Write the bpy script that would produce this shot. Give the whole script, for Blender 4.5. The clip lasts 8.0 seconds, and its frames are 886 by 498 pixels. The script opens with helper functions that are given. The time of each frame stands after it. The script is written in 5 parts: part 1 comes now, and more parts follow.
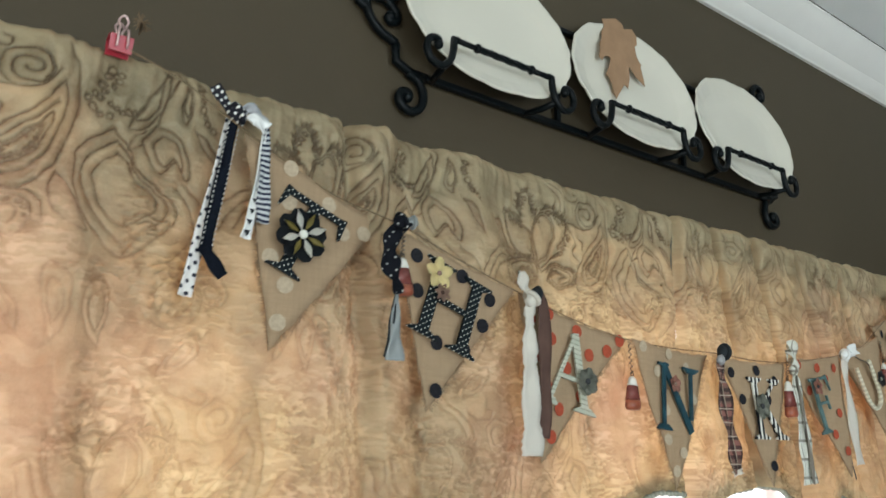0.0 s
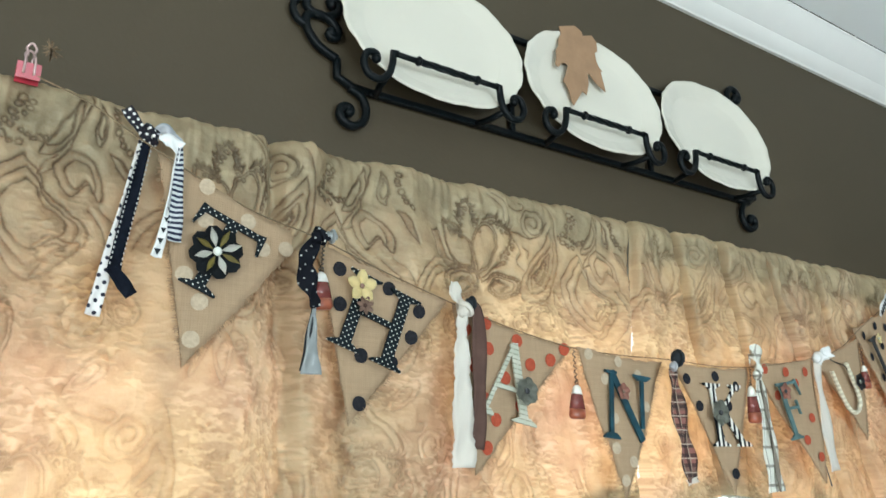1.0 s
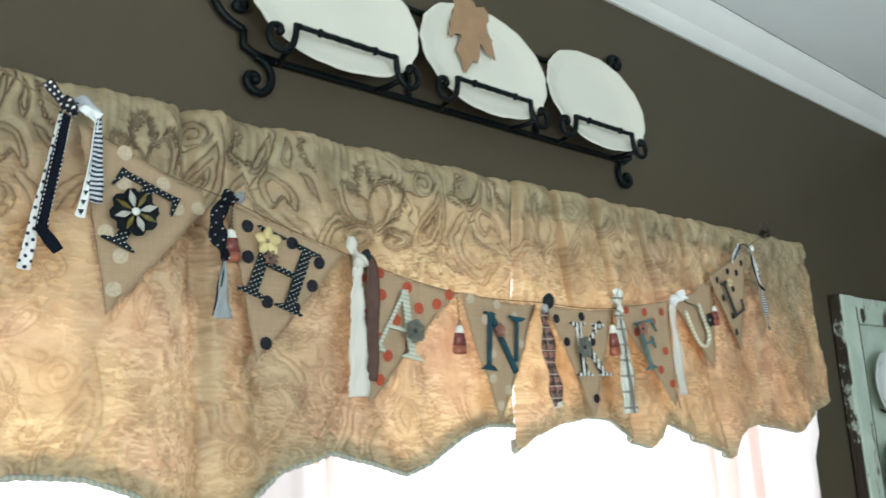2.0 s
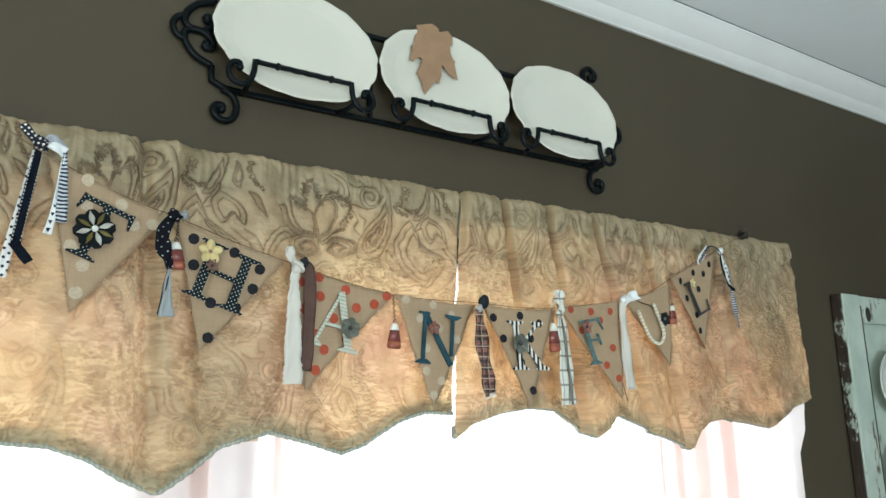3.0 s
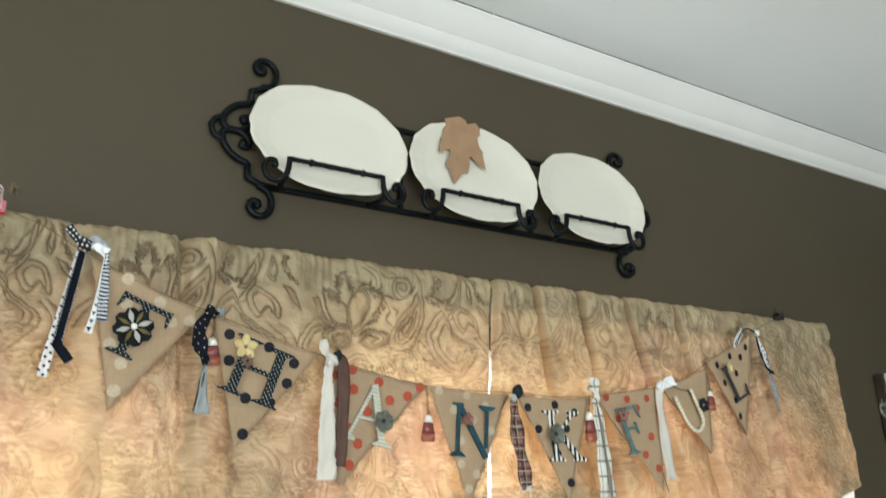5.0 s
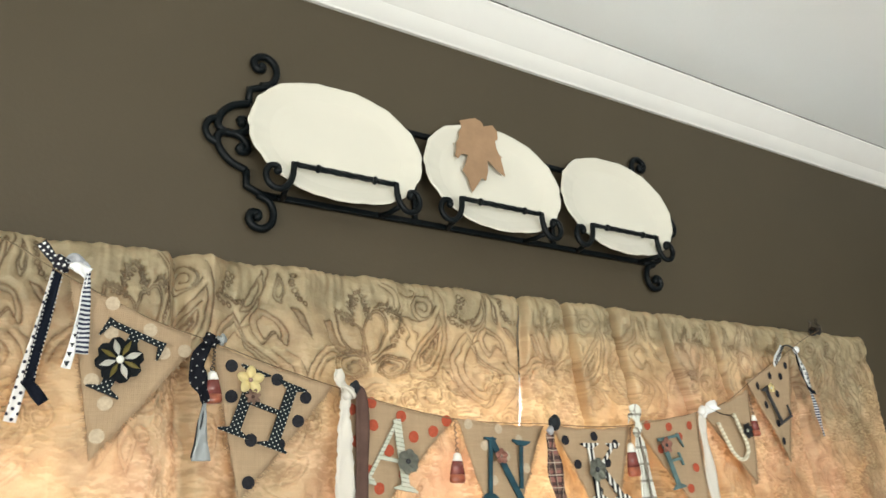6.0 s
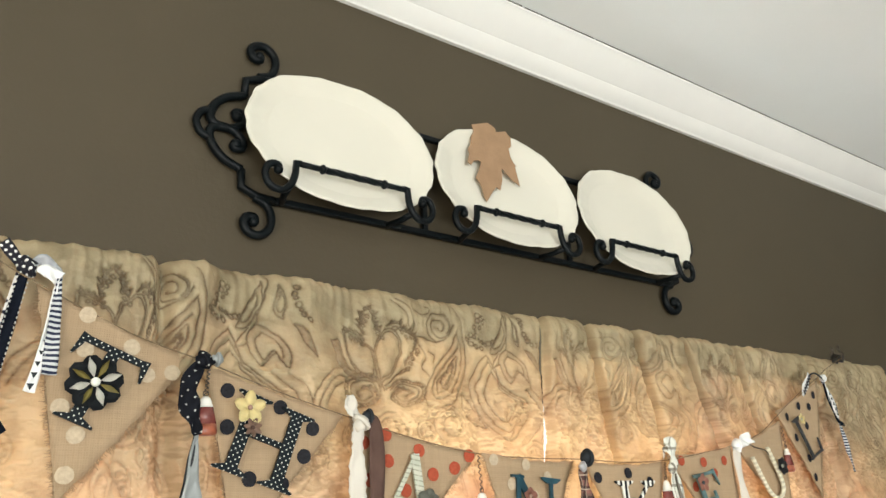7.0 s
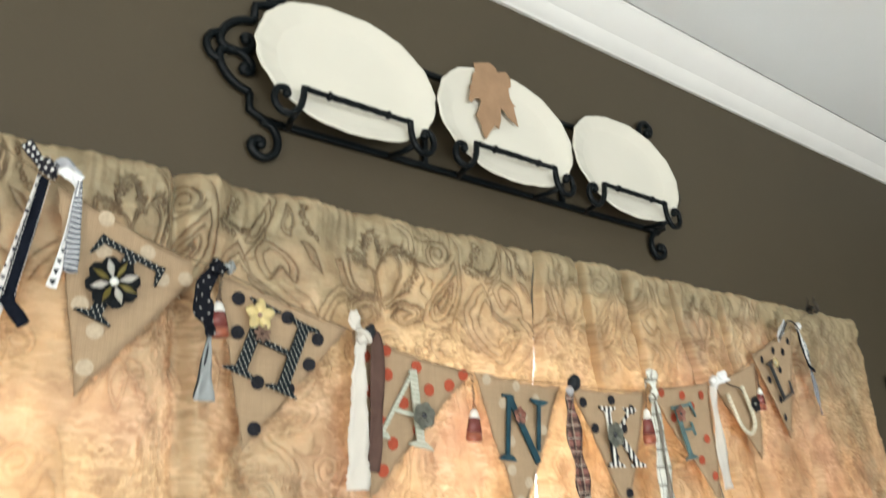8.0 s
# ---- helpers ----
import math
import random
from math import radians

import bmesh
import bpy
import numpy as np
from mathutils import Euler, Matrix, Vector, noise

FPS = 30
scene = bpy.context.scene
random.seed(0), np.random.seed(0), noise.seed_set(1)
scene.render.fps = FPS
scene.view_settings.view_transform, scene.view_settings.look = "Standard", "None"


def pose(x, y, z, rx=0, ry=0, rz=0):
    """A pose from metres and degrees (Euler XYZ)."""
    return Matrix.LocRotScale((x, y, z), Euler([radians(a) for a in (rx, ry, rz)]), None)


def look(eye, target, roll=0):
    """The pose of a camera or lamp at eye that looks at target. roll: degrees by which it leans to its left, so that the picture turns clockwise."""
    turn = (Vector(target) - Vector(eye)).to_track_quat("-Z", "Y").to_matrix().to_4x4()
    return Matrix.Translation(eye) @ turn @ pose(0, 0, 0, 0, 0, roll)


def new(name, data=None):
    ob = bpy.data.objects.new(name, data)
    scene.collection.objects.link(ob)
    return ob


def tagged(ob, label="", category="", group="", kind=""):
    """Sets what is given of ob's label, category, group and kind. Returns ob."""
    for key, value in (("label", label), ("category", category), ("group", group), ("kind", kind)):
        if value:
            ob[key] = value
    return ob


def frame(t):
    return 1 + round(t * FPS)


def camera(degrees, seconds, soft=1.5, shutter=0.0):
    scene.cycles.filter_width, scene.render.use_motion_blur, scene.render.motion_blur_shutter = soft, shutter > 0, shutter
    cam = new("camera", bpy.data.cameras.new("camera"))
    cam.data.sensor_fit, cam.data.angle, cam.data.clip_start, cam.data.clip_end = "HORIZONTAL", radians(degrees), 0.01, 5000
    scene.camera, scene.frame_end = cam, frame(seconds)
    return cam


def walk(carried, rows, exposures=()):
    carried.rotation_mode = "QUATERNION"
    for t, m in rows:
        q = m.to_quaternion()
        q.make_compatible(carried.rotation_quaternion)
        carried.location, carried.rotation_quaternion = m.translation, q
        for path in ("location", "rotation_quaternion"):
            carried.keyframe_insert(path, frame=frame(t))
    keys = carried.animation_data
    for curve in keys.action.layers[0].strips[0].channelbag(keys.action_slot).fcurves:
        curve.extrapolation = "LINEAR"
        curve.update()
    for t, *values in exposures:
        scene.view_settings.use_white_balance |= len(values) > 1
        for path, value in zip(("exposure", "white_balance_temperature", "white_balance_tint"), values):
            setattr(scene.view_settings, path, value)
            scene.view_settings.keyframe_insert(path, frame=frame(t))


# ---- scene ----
cam = camera(60.0, 8.0, shutter=0.5)
PATH = [
    (0, (-0.877, -0.729, 1.868), (0.274, 0.818, 2.399), 0.1),
    (0.5, (-0.817, -0.776, 1.863), (0.255, 0.805, 2.453), -0.6),
    (1, (-0.789, -0.791, 1.866), (0.288, 0.797, 2.43), -0.9),
    (1.5, (-0.794, -0.809, 1.854), (0.369, 0.746, 2.336), -1.7),
    (2, (-0.835, -0.901, 1.848), (0.431, 0.589, 2.269), -2.4),
    (2.2, (-0.82, -0.959, 1.847), (0.428, 0.549, 2.257), -2.3),
    (3.3, (-0.735, -1.146, 1.827), (0.328, 0.494, 2.255), -1.0),
    (3.5, (-0.736, -1.144, 1.828), (0.323, 0.496, 2.263), -0.9),
    (4, (-0.735, -1.142, 1.826), (0.323, 0.495, 2.274), -0.6),
    (4.5, (-0.743, -1.133, 1.827), (0.3, 0.505, 2.306), -1.1),
    (5, (-0.754, -1.135, 1.845), (0.256, 0.477, 2.462), -1.9),
    (5.2, (-0.758, -1.131, 1.853), (0.247, 0.475, 2.495), -1.7),
    (6.3, (-0.736, -0.928, 1.904), (0.339, 0.626, 2.562), -4.0),
    (6.5, (-0.737, -0.889, 1.91), (0.361, 0.638, 2.59), -4.1),
    (7, (-0.731, -0.86, 1.912), (0.378, 0.645, 2.625), -3.3),
    (7.5, (-0.736, -0.847, 1.909), (0.366, 0.665, 2.615), -2.6),
    (8, (-0.763, -0.859, 1.866), (0.403, 0.647, 2.475), -1.5),
]
walk(cam, [(t, look(eye, target, roll)) for t, eye, target, roll in PATH],
     exposures=[(0.0, -0.74, 6150, 6), (0.5, -0.27, 5900, 4), (1.0, -0.27, 5950, 4), (1.5, -0.32, 5900, 4), (2.0, -0.42, 5900, 2), (4.5, -0.50, 5900, 2), (5.0, -0.38, 6300, 7), (6.5, -0.10, 6900, 11), (7.5, -0.10, 6950, 12), (8.0, -0.15, 6650, 11)])

# ---- world and light ----
world = bpy.data.worlds.new("sky")
scene.world = world
world.use_nodes = True
wt = world.node_tree
sky = wt.nodes.new("ShaderNodeTexSky")
sky.sky_type, sky.sun_disc = "NISHITA", False
sky.sun_elevation, sky.sun_rotation = radians(40), radians(150)
wt.links.new(sky.outputs[0], wt.nodes["Background"].inputs[0])
wt.nodes["Background"].inputs[1].default_value = 0.12


def area_light(name, m, w, h, power, colour):
    data = bpy.data.lights.new(name, "AREA")
    data.shape, data.size, data.size_y, data.energy, data.color = "RECTANGLE", w, h, power, colour
    ob = new(name, data)
    ob.matrix_world = m
    return ob


# daylight in the openings: behind the curtains, and in the large window across the room
area_light("window_daylight", look((0.0, 0.30, 1.25), (0.0, -2.0, 1.25)), 2.5, 2.0, 118.0, (0.88, 0.96, 1.0))
area_light("room_daylight", look((-0.7, -4.35, 1.45), (-0.7, -1.5, 4.4)), 2.6, 1.7, 178.0, (0.88, 0.96, 1.0))

# fill lamp in an unseen west opening, added to brighten wall and ceiling
area_light("side_fill", look((-2.64, -2.45, 1.5), (0.0, -0.8, 2.9)), 1.3, 1.1, 54.0, (1.0, 0.96, 0.86))


# ---- materials ----
def material(name, rough=0.6, metal=0.0):
    m = bpy.data.materials.new(name)
    m.use_nodes = True
    b = m.node_tree.nodes["Principled BSDF"]
    b.inputs["Roughness"].default_value, b.inputs["Metallic"].default_value = rough, metal
    return m, m.node_tree, b


def node(t, kind, **values):
    n = t.nodes.new("ShaderNode" + kind)
    for k, v in values.items():
        n.inputs[k.replace("_", " ")].default_value = v
    return n


def mixed(t, fac, a, b, mode="MIX"):
    """A colour mix; fac, a and b are sockets or values."""
    n = t.nodes.new("ShaderNodeMix")
    n.data_type, n.blend_type = "RGBA", mode
    for s, v in ((n.inputs[0], fac), (n.inputs[6], a), (n.inputs[7], b)):
        if isinstance(v, bpy.types.NodeSocket):
            t.links.new(v, s)
        elif isinstance(v, tuple):
            s.default_value = (*v, 1.0)
        else:
            s.default_value = v
    return n.outputs[2]


def calc(t, op, a, b=0.0, c=0.0):
    n = t.nodes.new("ShaderNodeMath")
    n.operation = op
    for s, v in zip(n.inputs, (a, b, c)):
        if isinstance(v, bpy.types.NodeSocket):
            t.links.new(v, s)
        else:
            s.default_value = v
    return n.outputs[0]


def ramp(t, value, lo, hi, a=0.0, b=1.0):
    n = t.nodes.new("ShaderNodeMapRange")
    n.clamp = True
    t.links.new(value, n.inputs[0])
    for i, v in enumerate((lo, hi, a, b)):
        n.inputs[i + 1].default_value = v
    return n.outputs[0]


def noise_of(t, scale, detail=4.0, rough=0.55, stretch=None):
    co = t.nodes.new("ShaderNodeTexCoord").outputs["Object"]
    if stretch:
        mp = t.nodes.new("ShaderNodeMapping")
        mp.inputs["Scale"].default_value = stretch
        t.links.new(co, mp.inputs[0])
        co = mp.outputs[0]
    n = node(t, "TexNoise", Scale=scale, Detail=detail, Roughness=rough)
    t.links.new(co, n.inputs["Vector"])
    return n.outputs[0]


def bump(t, height, strength, distance, target):
    n = node(t, "Bump", Strength=strength, Distance=distance)
    t.links.new(height, n.inputs["Height"])
    t.links.new(n.outputs[0], target.inputs["Normal"])
    return n


def plain(name, colour, rough=0.6, metal=0.0, vary=0.12, scale=18.0, grain=400.0, depth=0.0006, strength=0.25, spec=0.5):
    """Colour with stains at one scale and grain at another."""
    m, t, b = material(name, rough, metal)
    big = ramp(t, noise_of(t, scale), 0.3, 0.7)
    dark = tuple(c * (1 - vary) for c in colour)
    light = tuple(min(1.0, c * (1 + vary)) for c in colour)
    t.links.new(mixed(t, big, dark, light), b.inputs["Base Color"])
    b.inputs["Specular IOR Level"].default_value = spec
    bump(t, noise_of(t, grain, 3.0), strength, depth, b)
    return m


def axes_of(t):
    s = t.nodes.new("ShaderNodeSeparateXYZ")
    t.links.new(t.nodes.new("ShaderNodeTexCoord").outputs["Object"], s.inputs[0])
    return s.outputs


def dotted(name, ground, spot, step, radius, rough=0.55):
    """Small round spots in a staggered grid."""
    m, t, b = material(name, rough)
    x, y, z = axes_of(t)
    u = calc(t, "MULTIPLY", calc(t, "ADD", x, z), 0.7071 / step)
    v = calc(t, "MULTIPLY", calc(t, "SUBTRACT", x, z), 0.7071 / step)
    du = calc(t, "SUBTRACT", calc(t, "FRACT", u), 0.5)
    dv = calc(t, "SUBTRACT", calc(t, "FRACT", v), 0.5)
    d = calc(t, "SQRT", calc(t, "ADD", calc(t, "MULTIPLY", du, du), calc(t, "MULTIPLY", dv, dv)))
    t.links.new(mixed(t, ramp(t, d, radius * 0.85, radius * 1.15, 1.0, 0.0), ground, spot), b.inputs["Base Color"])
    b.inputs["Specular IOR Level"].default_value = 0.15
    bump(t, noise_of(t, 600.0, 2.0), 0.2, 0.0004, b)
    return m


def striped(name, colours, axis, step, rough=0.6, other=None):
    """Bands along one axis (0 x, 2 z) of the thing's own space; other gives a crossing set."""
    m, t, b = material(name, rough)
    ax = axes_of(t)
    f = calc(t, "FRACT", calc(t, "MULTIPLY", ax[axis], 1.0 / step))
    col = mixed(t, calc(t, "GREATER_THAN", f, 0.5), colours[0], colours[1])
    for axis2, step2, duty, tint in ([other] if isinstance(other, tuple) else other or []):
        g = calc(t, "FRACT", calc(t, "MULTIPLY", ax[axis2], 1.0 / step2))
        col = mixed(t, calc(t, "MULTIPLY", calc(t, "GREATER_THAN", g, duty), 0.75), col, tint)
    t.links.new(col, b.inputs["Base Color"])
    b.inputs["Specular IOR Level"].default_value = 0.15
    bump(t, noise_of(t, 700.0, 2.0), 0.3, 0.0004, b)
    return m


def cloth(name, front, through_tint, share, vary=0.1, weave=900.0, lines=False):
    """Woven cloth that lets part of the light through."""
    m = bpy.data.materials.new(name)
    m.use_nodes = True
    t = m.node_tree
    t.nodes.remove(t.nodes["Principled BSDF"])
    out = t.nodes["Material Output"]
    big = ramp(t, noise_of(t, 9.0, 5.0), 0.3, 0.7)
    f = mixed(t, big, tuple(c * (1 - vary) for c in front), tuple(min(1, c * (1 + vary)) for c in front))
    g = mixed(t, big, tuple(c * (1 - vary) for c in through_tint), tuple(min(1, c * (1 + vary)) for c in through_tint))
    height = noise_of(t, weave, 2.0, 0.6, (1.0, 1.0, 0.25))
    if lines:
        a = t.nodes.new("ShaderNodeAttribute")
        a.attribute_name = "motif"
        s = t.nodes.new("ShaderNodeSeparateColor")
        t.links.new(a.outputs["Color"], s.inputs[0])
        pucker, shade_tone = s.outputs[2], a.outputs["Alpha"]
        line = s.outputs[0]
        # ground colour runs from painted shade beside the lines to pale patches
        f = mixed(t, shade_tone, (0.225, 0.188, 0.108), (0.61, 0.515, 0.325))
        f = mixed(t, ramp(t, noise_of(t, 7.0, 3.0), 0.35, 0.65, 0.0, 0.35), f, (0.33, 0.315, 0.205))
        grain = ramp(t, noise_of(t, 420.0, 3.0, 0.6), 0.35, 0.65)
        slub = ramp(t, noise_of(t, 130.0, 4.0, 0.6, (0.8, 1.0, 1.25)), 0.40, 0.68)
        f = mixed(t, calc(t, "MULTIPLY", s.outputs[1], 0.72), f, (0.105, 0.084, 0.050))
        f = mixed(t, calc(t, "MULTIPLY", line, 0.92), f, (0.060, 0.043, 0.024))
        f = mixed(t, calc(t, "MULTIPLY", grain, 0.10), f, (0.62, 0.55, 0.40))
        g = mixed(t, calc(t, "MULTIPLY", s.outputs[1], 0.28), g, (0.46, 0.20, 0.08))
        g = mixed(t, calc(t, "MULTIPLY", line, 0.7), g, (0.24, 0.10, 0.035))
        g = mixed(t, calc(t, "MULTIPLY", slub, 0.34), g, (0.42, 0.165, 0.06))
        # pale patches and pucker highlights are painted into the transmitted colour
        g = mixed(t, calc(t, "MULTIPLY", shade_tone, 0.36), g, (0.92, 0.57, 0.245))
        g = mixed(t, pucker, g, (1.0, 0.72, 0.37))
        g = mixed(t, calc(t, "MULTIPLY", grain, 0.12), g, (0.95, 0.62, 0.34))
        g = mixed(t, ramp(t, noise_of(t, 5.0, 3.0), 0.42, 0.60), g, (0.89, 0.755, 0.98), "MULTIPLY")
        height = calc(t, "ADD", calc(t, "MULTIPLY", height, 0.2), calc(t, "ADD", calc(t, "MULTIPLY", line, -0.35), calc(t, "ADD", calc(t, "MULTIPLY", shade_tone, 0.6), calc(t, "MULTIPLY", pucker, 0.5))))
    d, tr = t.nodes.new("ShaderNodeBsdfDiffuse"), t.nodes.new("ShaderNodeBsdfTranslucent")
    t.links.new(f, d.inputs[0]), t.links.new(g, tr.inputs[0])
    bump(t, height, 0.7 if lines else 0.3, 0.0040 if lines else 0.0006, d)
    mx = t.nodes.new("ShaderNodeMixShader")
    mx.inputs[0].default_value = share
    t.links.new(d.outputs[0], mx.inputs[1]), t.links.new(tr.outputs[0], mx.inputs[2])
    if lines:
        # the silk's soft sheen
        sh = t.nodes.new("ShaderNodeBsdfGlossy")
        sh.inputs["Roughness"].default_value, sh.inputs["Color"].default_value = 0.42, (0.75, 0.68, 0.5, 1)
        bump(t, height, 0.4, 0.0016, sh)
        top = t.nodes.new("ShaderNodeMixShader")
        top.inputs[0].default_value = 0.06
        t.links.new(mx.outputs[0], top.inputs[1]), t.links.new(sh.outputs[0], top.inputs[2])
        mx = top
    t.links.new(mx.outputs[0], out.inputs[0])
    return m


M_WALL = plain("brown_wall_paint", (0.069, 0.0555, 0.0345), 0.62, vary=0.05, scale=2.5, grain=160.0, depth=0.0012, strength=0.2, spec=0.25)
M_CEIL = plain("ceiling_paint", (0.85, 0.885, 0.88), 0.8, vary=0.03, scale=1.5, grain=70.0, depth=0.002, strength=0.2, spec=0.2)
M_TRIM = plain("white_trim_paint", (0.80, 0.80, 0.765), 0.72, vary=0.03, scale=6.0, grain=60.0, depth=0.0008, strength=0.15)
M_FLOOR = plain("beige_carpet", (0.72, 0.68, 0.62), 0.9, vary=0.2, scale=6.0)
M_GAP = plain("shadow_gap_caulk", (0.06, 0.055, 0.045), 0.9)
M_VALANCE = cloth("damask_cloth", (0.30, 0.275, 0.195), (0.53, 0.275, 0.108), 0.44, 0.14, 1100.0, True)
M_FOLD = cloth("dimming_fold_cloth", (0.42, 0.36, 0.25), (0.80, 0.55, 0.34), 0.52)
# nearly opaque, to block window light at the hem facing and rod pocket
M_HEM = cloth("light_block_lining", (0.20, 0.19, 0.155), (0.40, 0.36, 0.28), 0.2)
M_SHEER = cloth("sheer_voile", (0.82, 0.72, 0.68), (0.93, 0.80, 0.76), 0.66, 0.03)
M_SHEER_FOLD = cloth("sheer_voile_fold", (0.82, 0.71, 0.68), (0.90, 0.73, 0.69), 0.36, 0.03)
M_CORD = striped("trim_cord", ((0.37, 0.37, 0.30), (0.29, 0.29, 0.235)), 0, 0.006)
M_PLATE = plain("cream_glaze", (0.645, 0.625, 0.535), 0.14, vary=0.015, scale=8.0, grain=30.0, depth=0.0005, strength=0.08)
M_IRON = plain("black_iron", (0.0035, 0.0055, 0.0065), 0.36, vary=0.3, scale=60.0, grain=260.0, depth=0.0012, strength=0.3, spec=0.13)
M_LEAF = plain("tan_felt_leaf", (0.33, 0.21, 0.125), 0.9, vary=0.12, scale=30.0, grain=500.0, depth=0.001, strength=0.4, spec=0.1)


def burlap(name="burlap"):
    m = bpy.data.materials.new(name)
    m.use_nodes = True
    t = m.node_tree
    t.nodes.remove(t.nodes["Principled BSDF"])
    x, y, z = axes_of(t)
    wob = calc(t, "MULTIPLY", noise_of(t, 150.0, 3.0), 8.0)
    a = calc(t, "SINE", calc(t, "ADD", calc(t, "MULTIPLY", x, 2900.0), wob))
    b = calc(t, "SINE", calc(t, "ADD", calc(t, "MULTIPLY", z, 2900.0), wob))
    warp_thread, weft_thread = noise_of(t, 420.0, 2.0, 0.5, (1.0, 1.0, 0.06)), noise_of(t, 420.0, 2.0, 0.5, (0.06, 1.0, 1.0))
    w = ramp(t, calc(t, "ADD", calc(t, "MULTIPLY", calc(t, "ADD", warp_thread, weft_thread), 1.2), calc(t, "MULTIPLY", calc(t, "MAXIMUM", a, b), 0.35)), 0.55, 2.3)
    f = mixed(t, w, (0.35, 0.250, 0.156), (0.515, 0.378, 0.243))
    f = mixed(t, ramp(t, noise_of(t, 60.0), 0.35, 0.7, 0.0, 0.3), f, (0.35, 0.26, 0.17))
    d, tr = t.nodes.new("ShaderNodeBsdfDiffuse"), t.nodes.new("ShaderNodeBsdfTranslucent")
    t.links.new(f, d.inputs[0])
    tr.inputs[0].default_value = (0.40, 0.26, 0.14, 1)
    bump(t, w, 0.5, 0.0008, d)
    mx = t.nodes.new("ShaderNodeMixShader")
    mx.inputs[0].default_value = 0.16
    t.links.new(d.outputs[0], mx.inputs[1]), t.links.new(tr.outputs[0], mx.inputs[2])
    t.links.new(mx.outputs[0], t.nodes["Material Output"].inputs[0])
    return m


M_BURLAP = burlap()


# ---- building helpers ----
def part(name, bm, mat, parent=None, label="", smooth=True):
    me = bpy.data.meshes.new(name)
    bmesh.ops.recalc_face_normals(bm, faces=bm.faces)
    bm.to_mesh(me)
    bm.free()
    if smooth:
        me.polygons.foreach_set("use_smooth", [True] * len(me.polygons))
    me.materials.append(mat)
    ob = new(name, me)
    if parent is not None:
        ob.parent = parent
        ob.matrix_parent_inverse = parent.matrix_world.inverted()
    if label:
        ob["label"] = label
    return ob


def group_at(name, place, label, category, group="", kind=""):
    e = new(name)
    e.empty_display_size = 0.02
    e.matrix_world = Matrix.Translation(place)
    bpy.context.view_layer.update()
    return tagged(e, label, category, group, kind)


def box(bm, lo, hi, bevel=0.0):
    c = [(a + b) / 2 for a, b in zip(lo, hi)]
    s = [b - a for a, b in zip(lo, hi)]
    got = bmesh.ops.create_cube(bm, size=1.0, matrix=Matrix.Translation(c) @ Matrix.Diagonal((*s, 1)))
    if bevel:
        edges = list({e for v in got["verts"] for e in v.link_edges})
        bmesh.ops.bevel(bm, geom=edges, offset=bevel, segments=2, profile=0.5, affect="EDGES")


def smooth_path(points, steps=6):
    """Catmull-Rom through the points."""
    p = [Vector(q) for q in points]
    p = [2 * p[0] - p[1], *p, 2 * p[-1] - p[-2]]
    out = []
    for i in range(1, len(p) - 2):
        for k in range(steps):
            s = k / steps
            a, b, c, d = p[i - 1 : i + 3]
            out.append(0.5 * (2 * b + (c - a) * s + (2 * a - 5 * b + 4 * c - d) * s * s + (3 * b - a - 3 * c + d) * s**3))
    return out + [p[-2]]


def tube(bm, path, radius, sides=8, caps=True):
    """A round bar along a path; radius is a number or a function of 0..1."""
    path = [Vector(q) for q in path]
    n, rings, up = len(path), [], None
    for i, q in enumerate(path):
        way = (path[min(i + 1, n - 1)] - path[max(i - 1, 0)]).normalized()
        if up is None:
            up = Vector((0, 1, 0)) if abs(way.y) < 0.9 else Vector((1, 0, 0))
        up = (up - way * up.dot(way)).normalized()
        side = way.cross(up)
        r = radius(i / (n - 1)) if callable(radius) else radius
        rings.append([bm.verts.new(q + r * (math.cos(a) * up + math.sin(a) * side)) for a in (2 * math.pi * k / sides for k in range(sides))])
    for a, b in zip(rings, rings[1:]):
        for k in range(sides):
            bm.faces.new((a[k], a[(k + 1) % sides], b[(k + 1) % sides], b[k]))
    if caps:
        bm.faces.new(rings[0]), bm.faces.new(rings[-1])


def ball(bm, place, r, squash=(1, 1, 1), seg=10):
    bmesh.ops.create_uvsphere(bm, u_segments=seg, v_segments=max(5, seg * 2 // 3), radius=1.0, matrix=Matrix.Translation(place) @ Matrix.Diagonal((r * squash[0], r * squash[1], r * squash[2], 1)))


def slab(bm, outline, thick, y=0.0):
    """An outline of (x, z) points as a plate of that thickness, front at y - thick."""
    front = [bm.verts.new((x, y - thick, z)) for x, z in outline]
    back = [bm.verts.new((x, y, z)) for x, z in outline]
    n = len(outline)
    bm.faces.new(front), bm.faces.new(back[::-1])
    for i in range(n):
        bm.faces.new((front[i], back[i], back[(i + 1) % n], front[(i + 1) % n]))


def bar(bm, a, b, wa, wb, thick, y=0.0):
    """A straight stroke from a to b, tapering from width wa to wb."""
    a, b = Vector(a), Vector(b)
    n = (b - a).normalized()
    n = Vector((-n.y, n.x))
    slab(bm, [tuple(q) for q in (a + n * wa / 2, b + n * wb / 2, b - n * wb / 2, a - n * wa / 2)], thick, y)


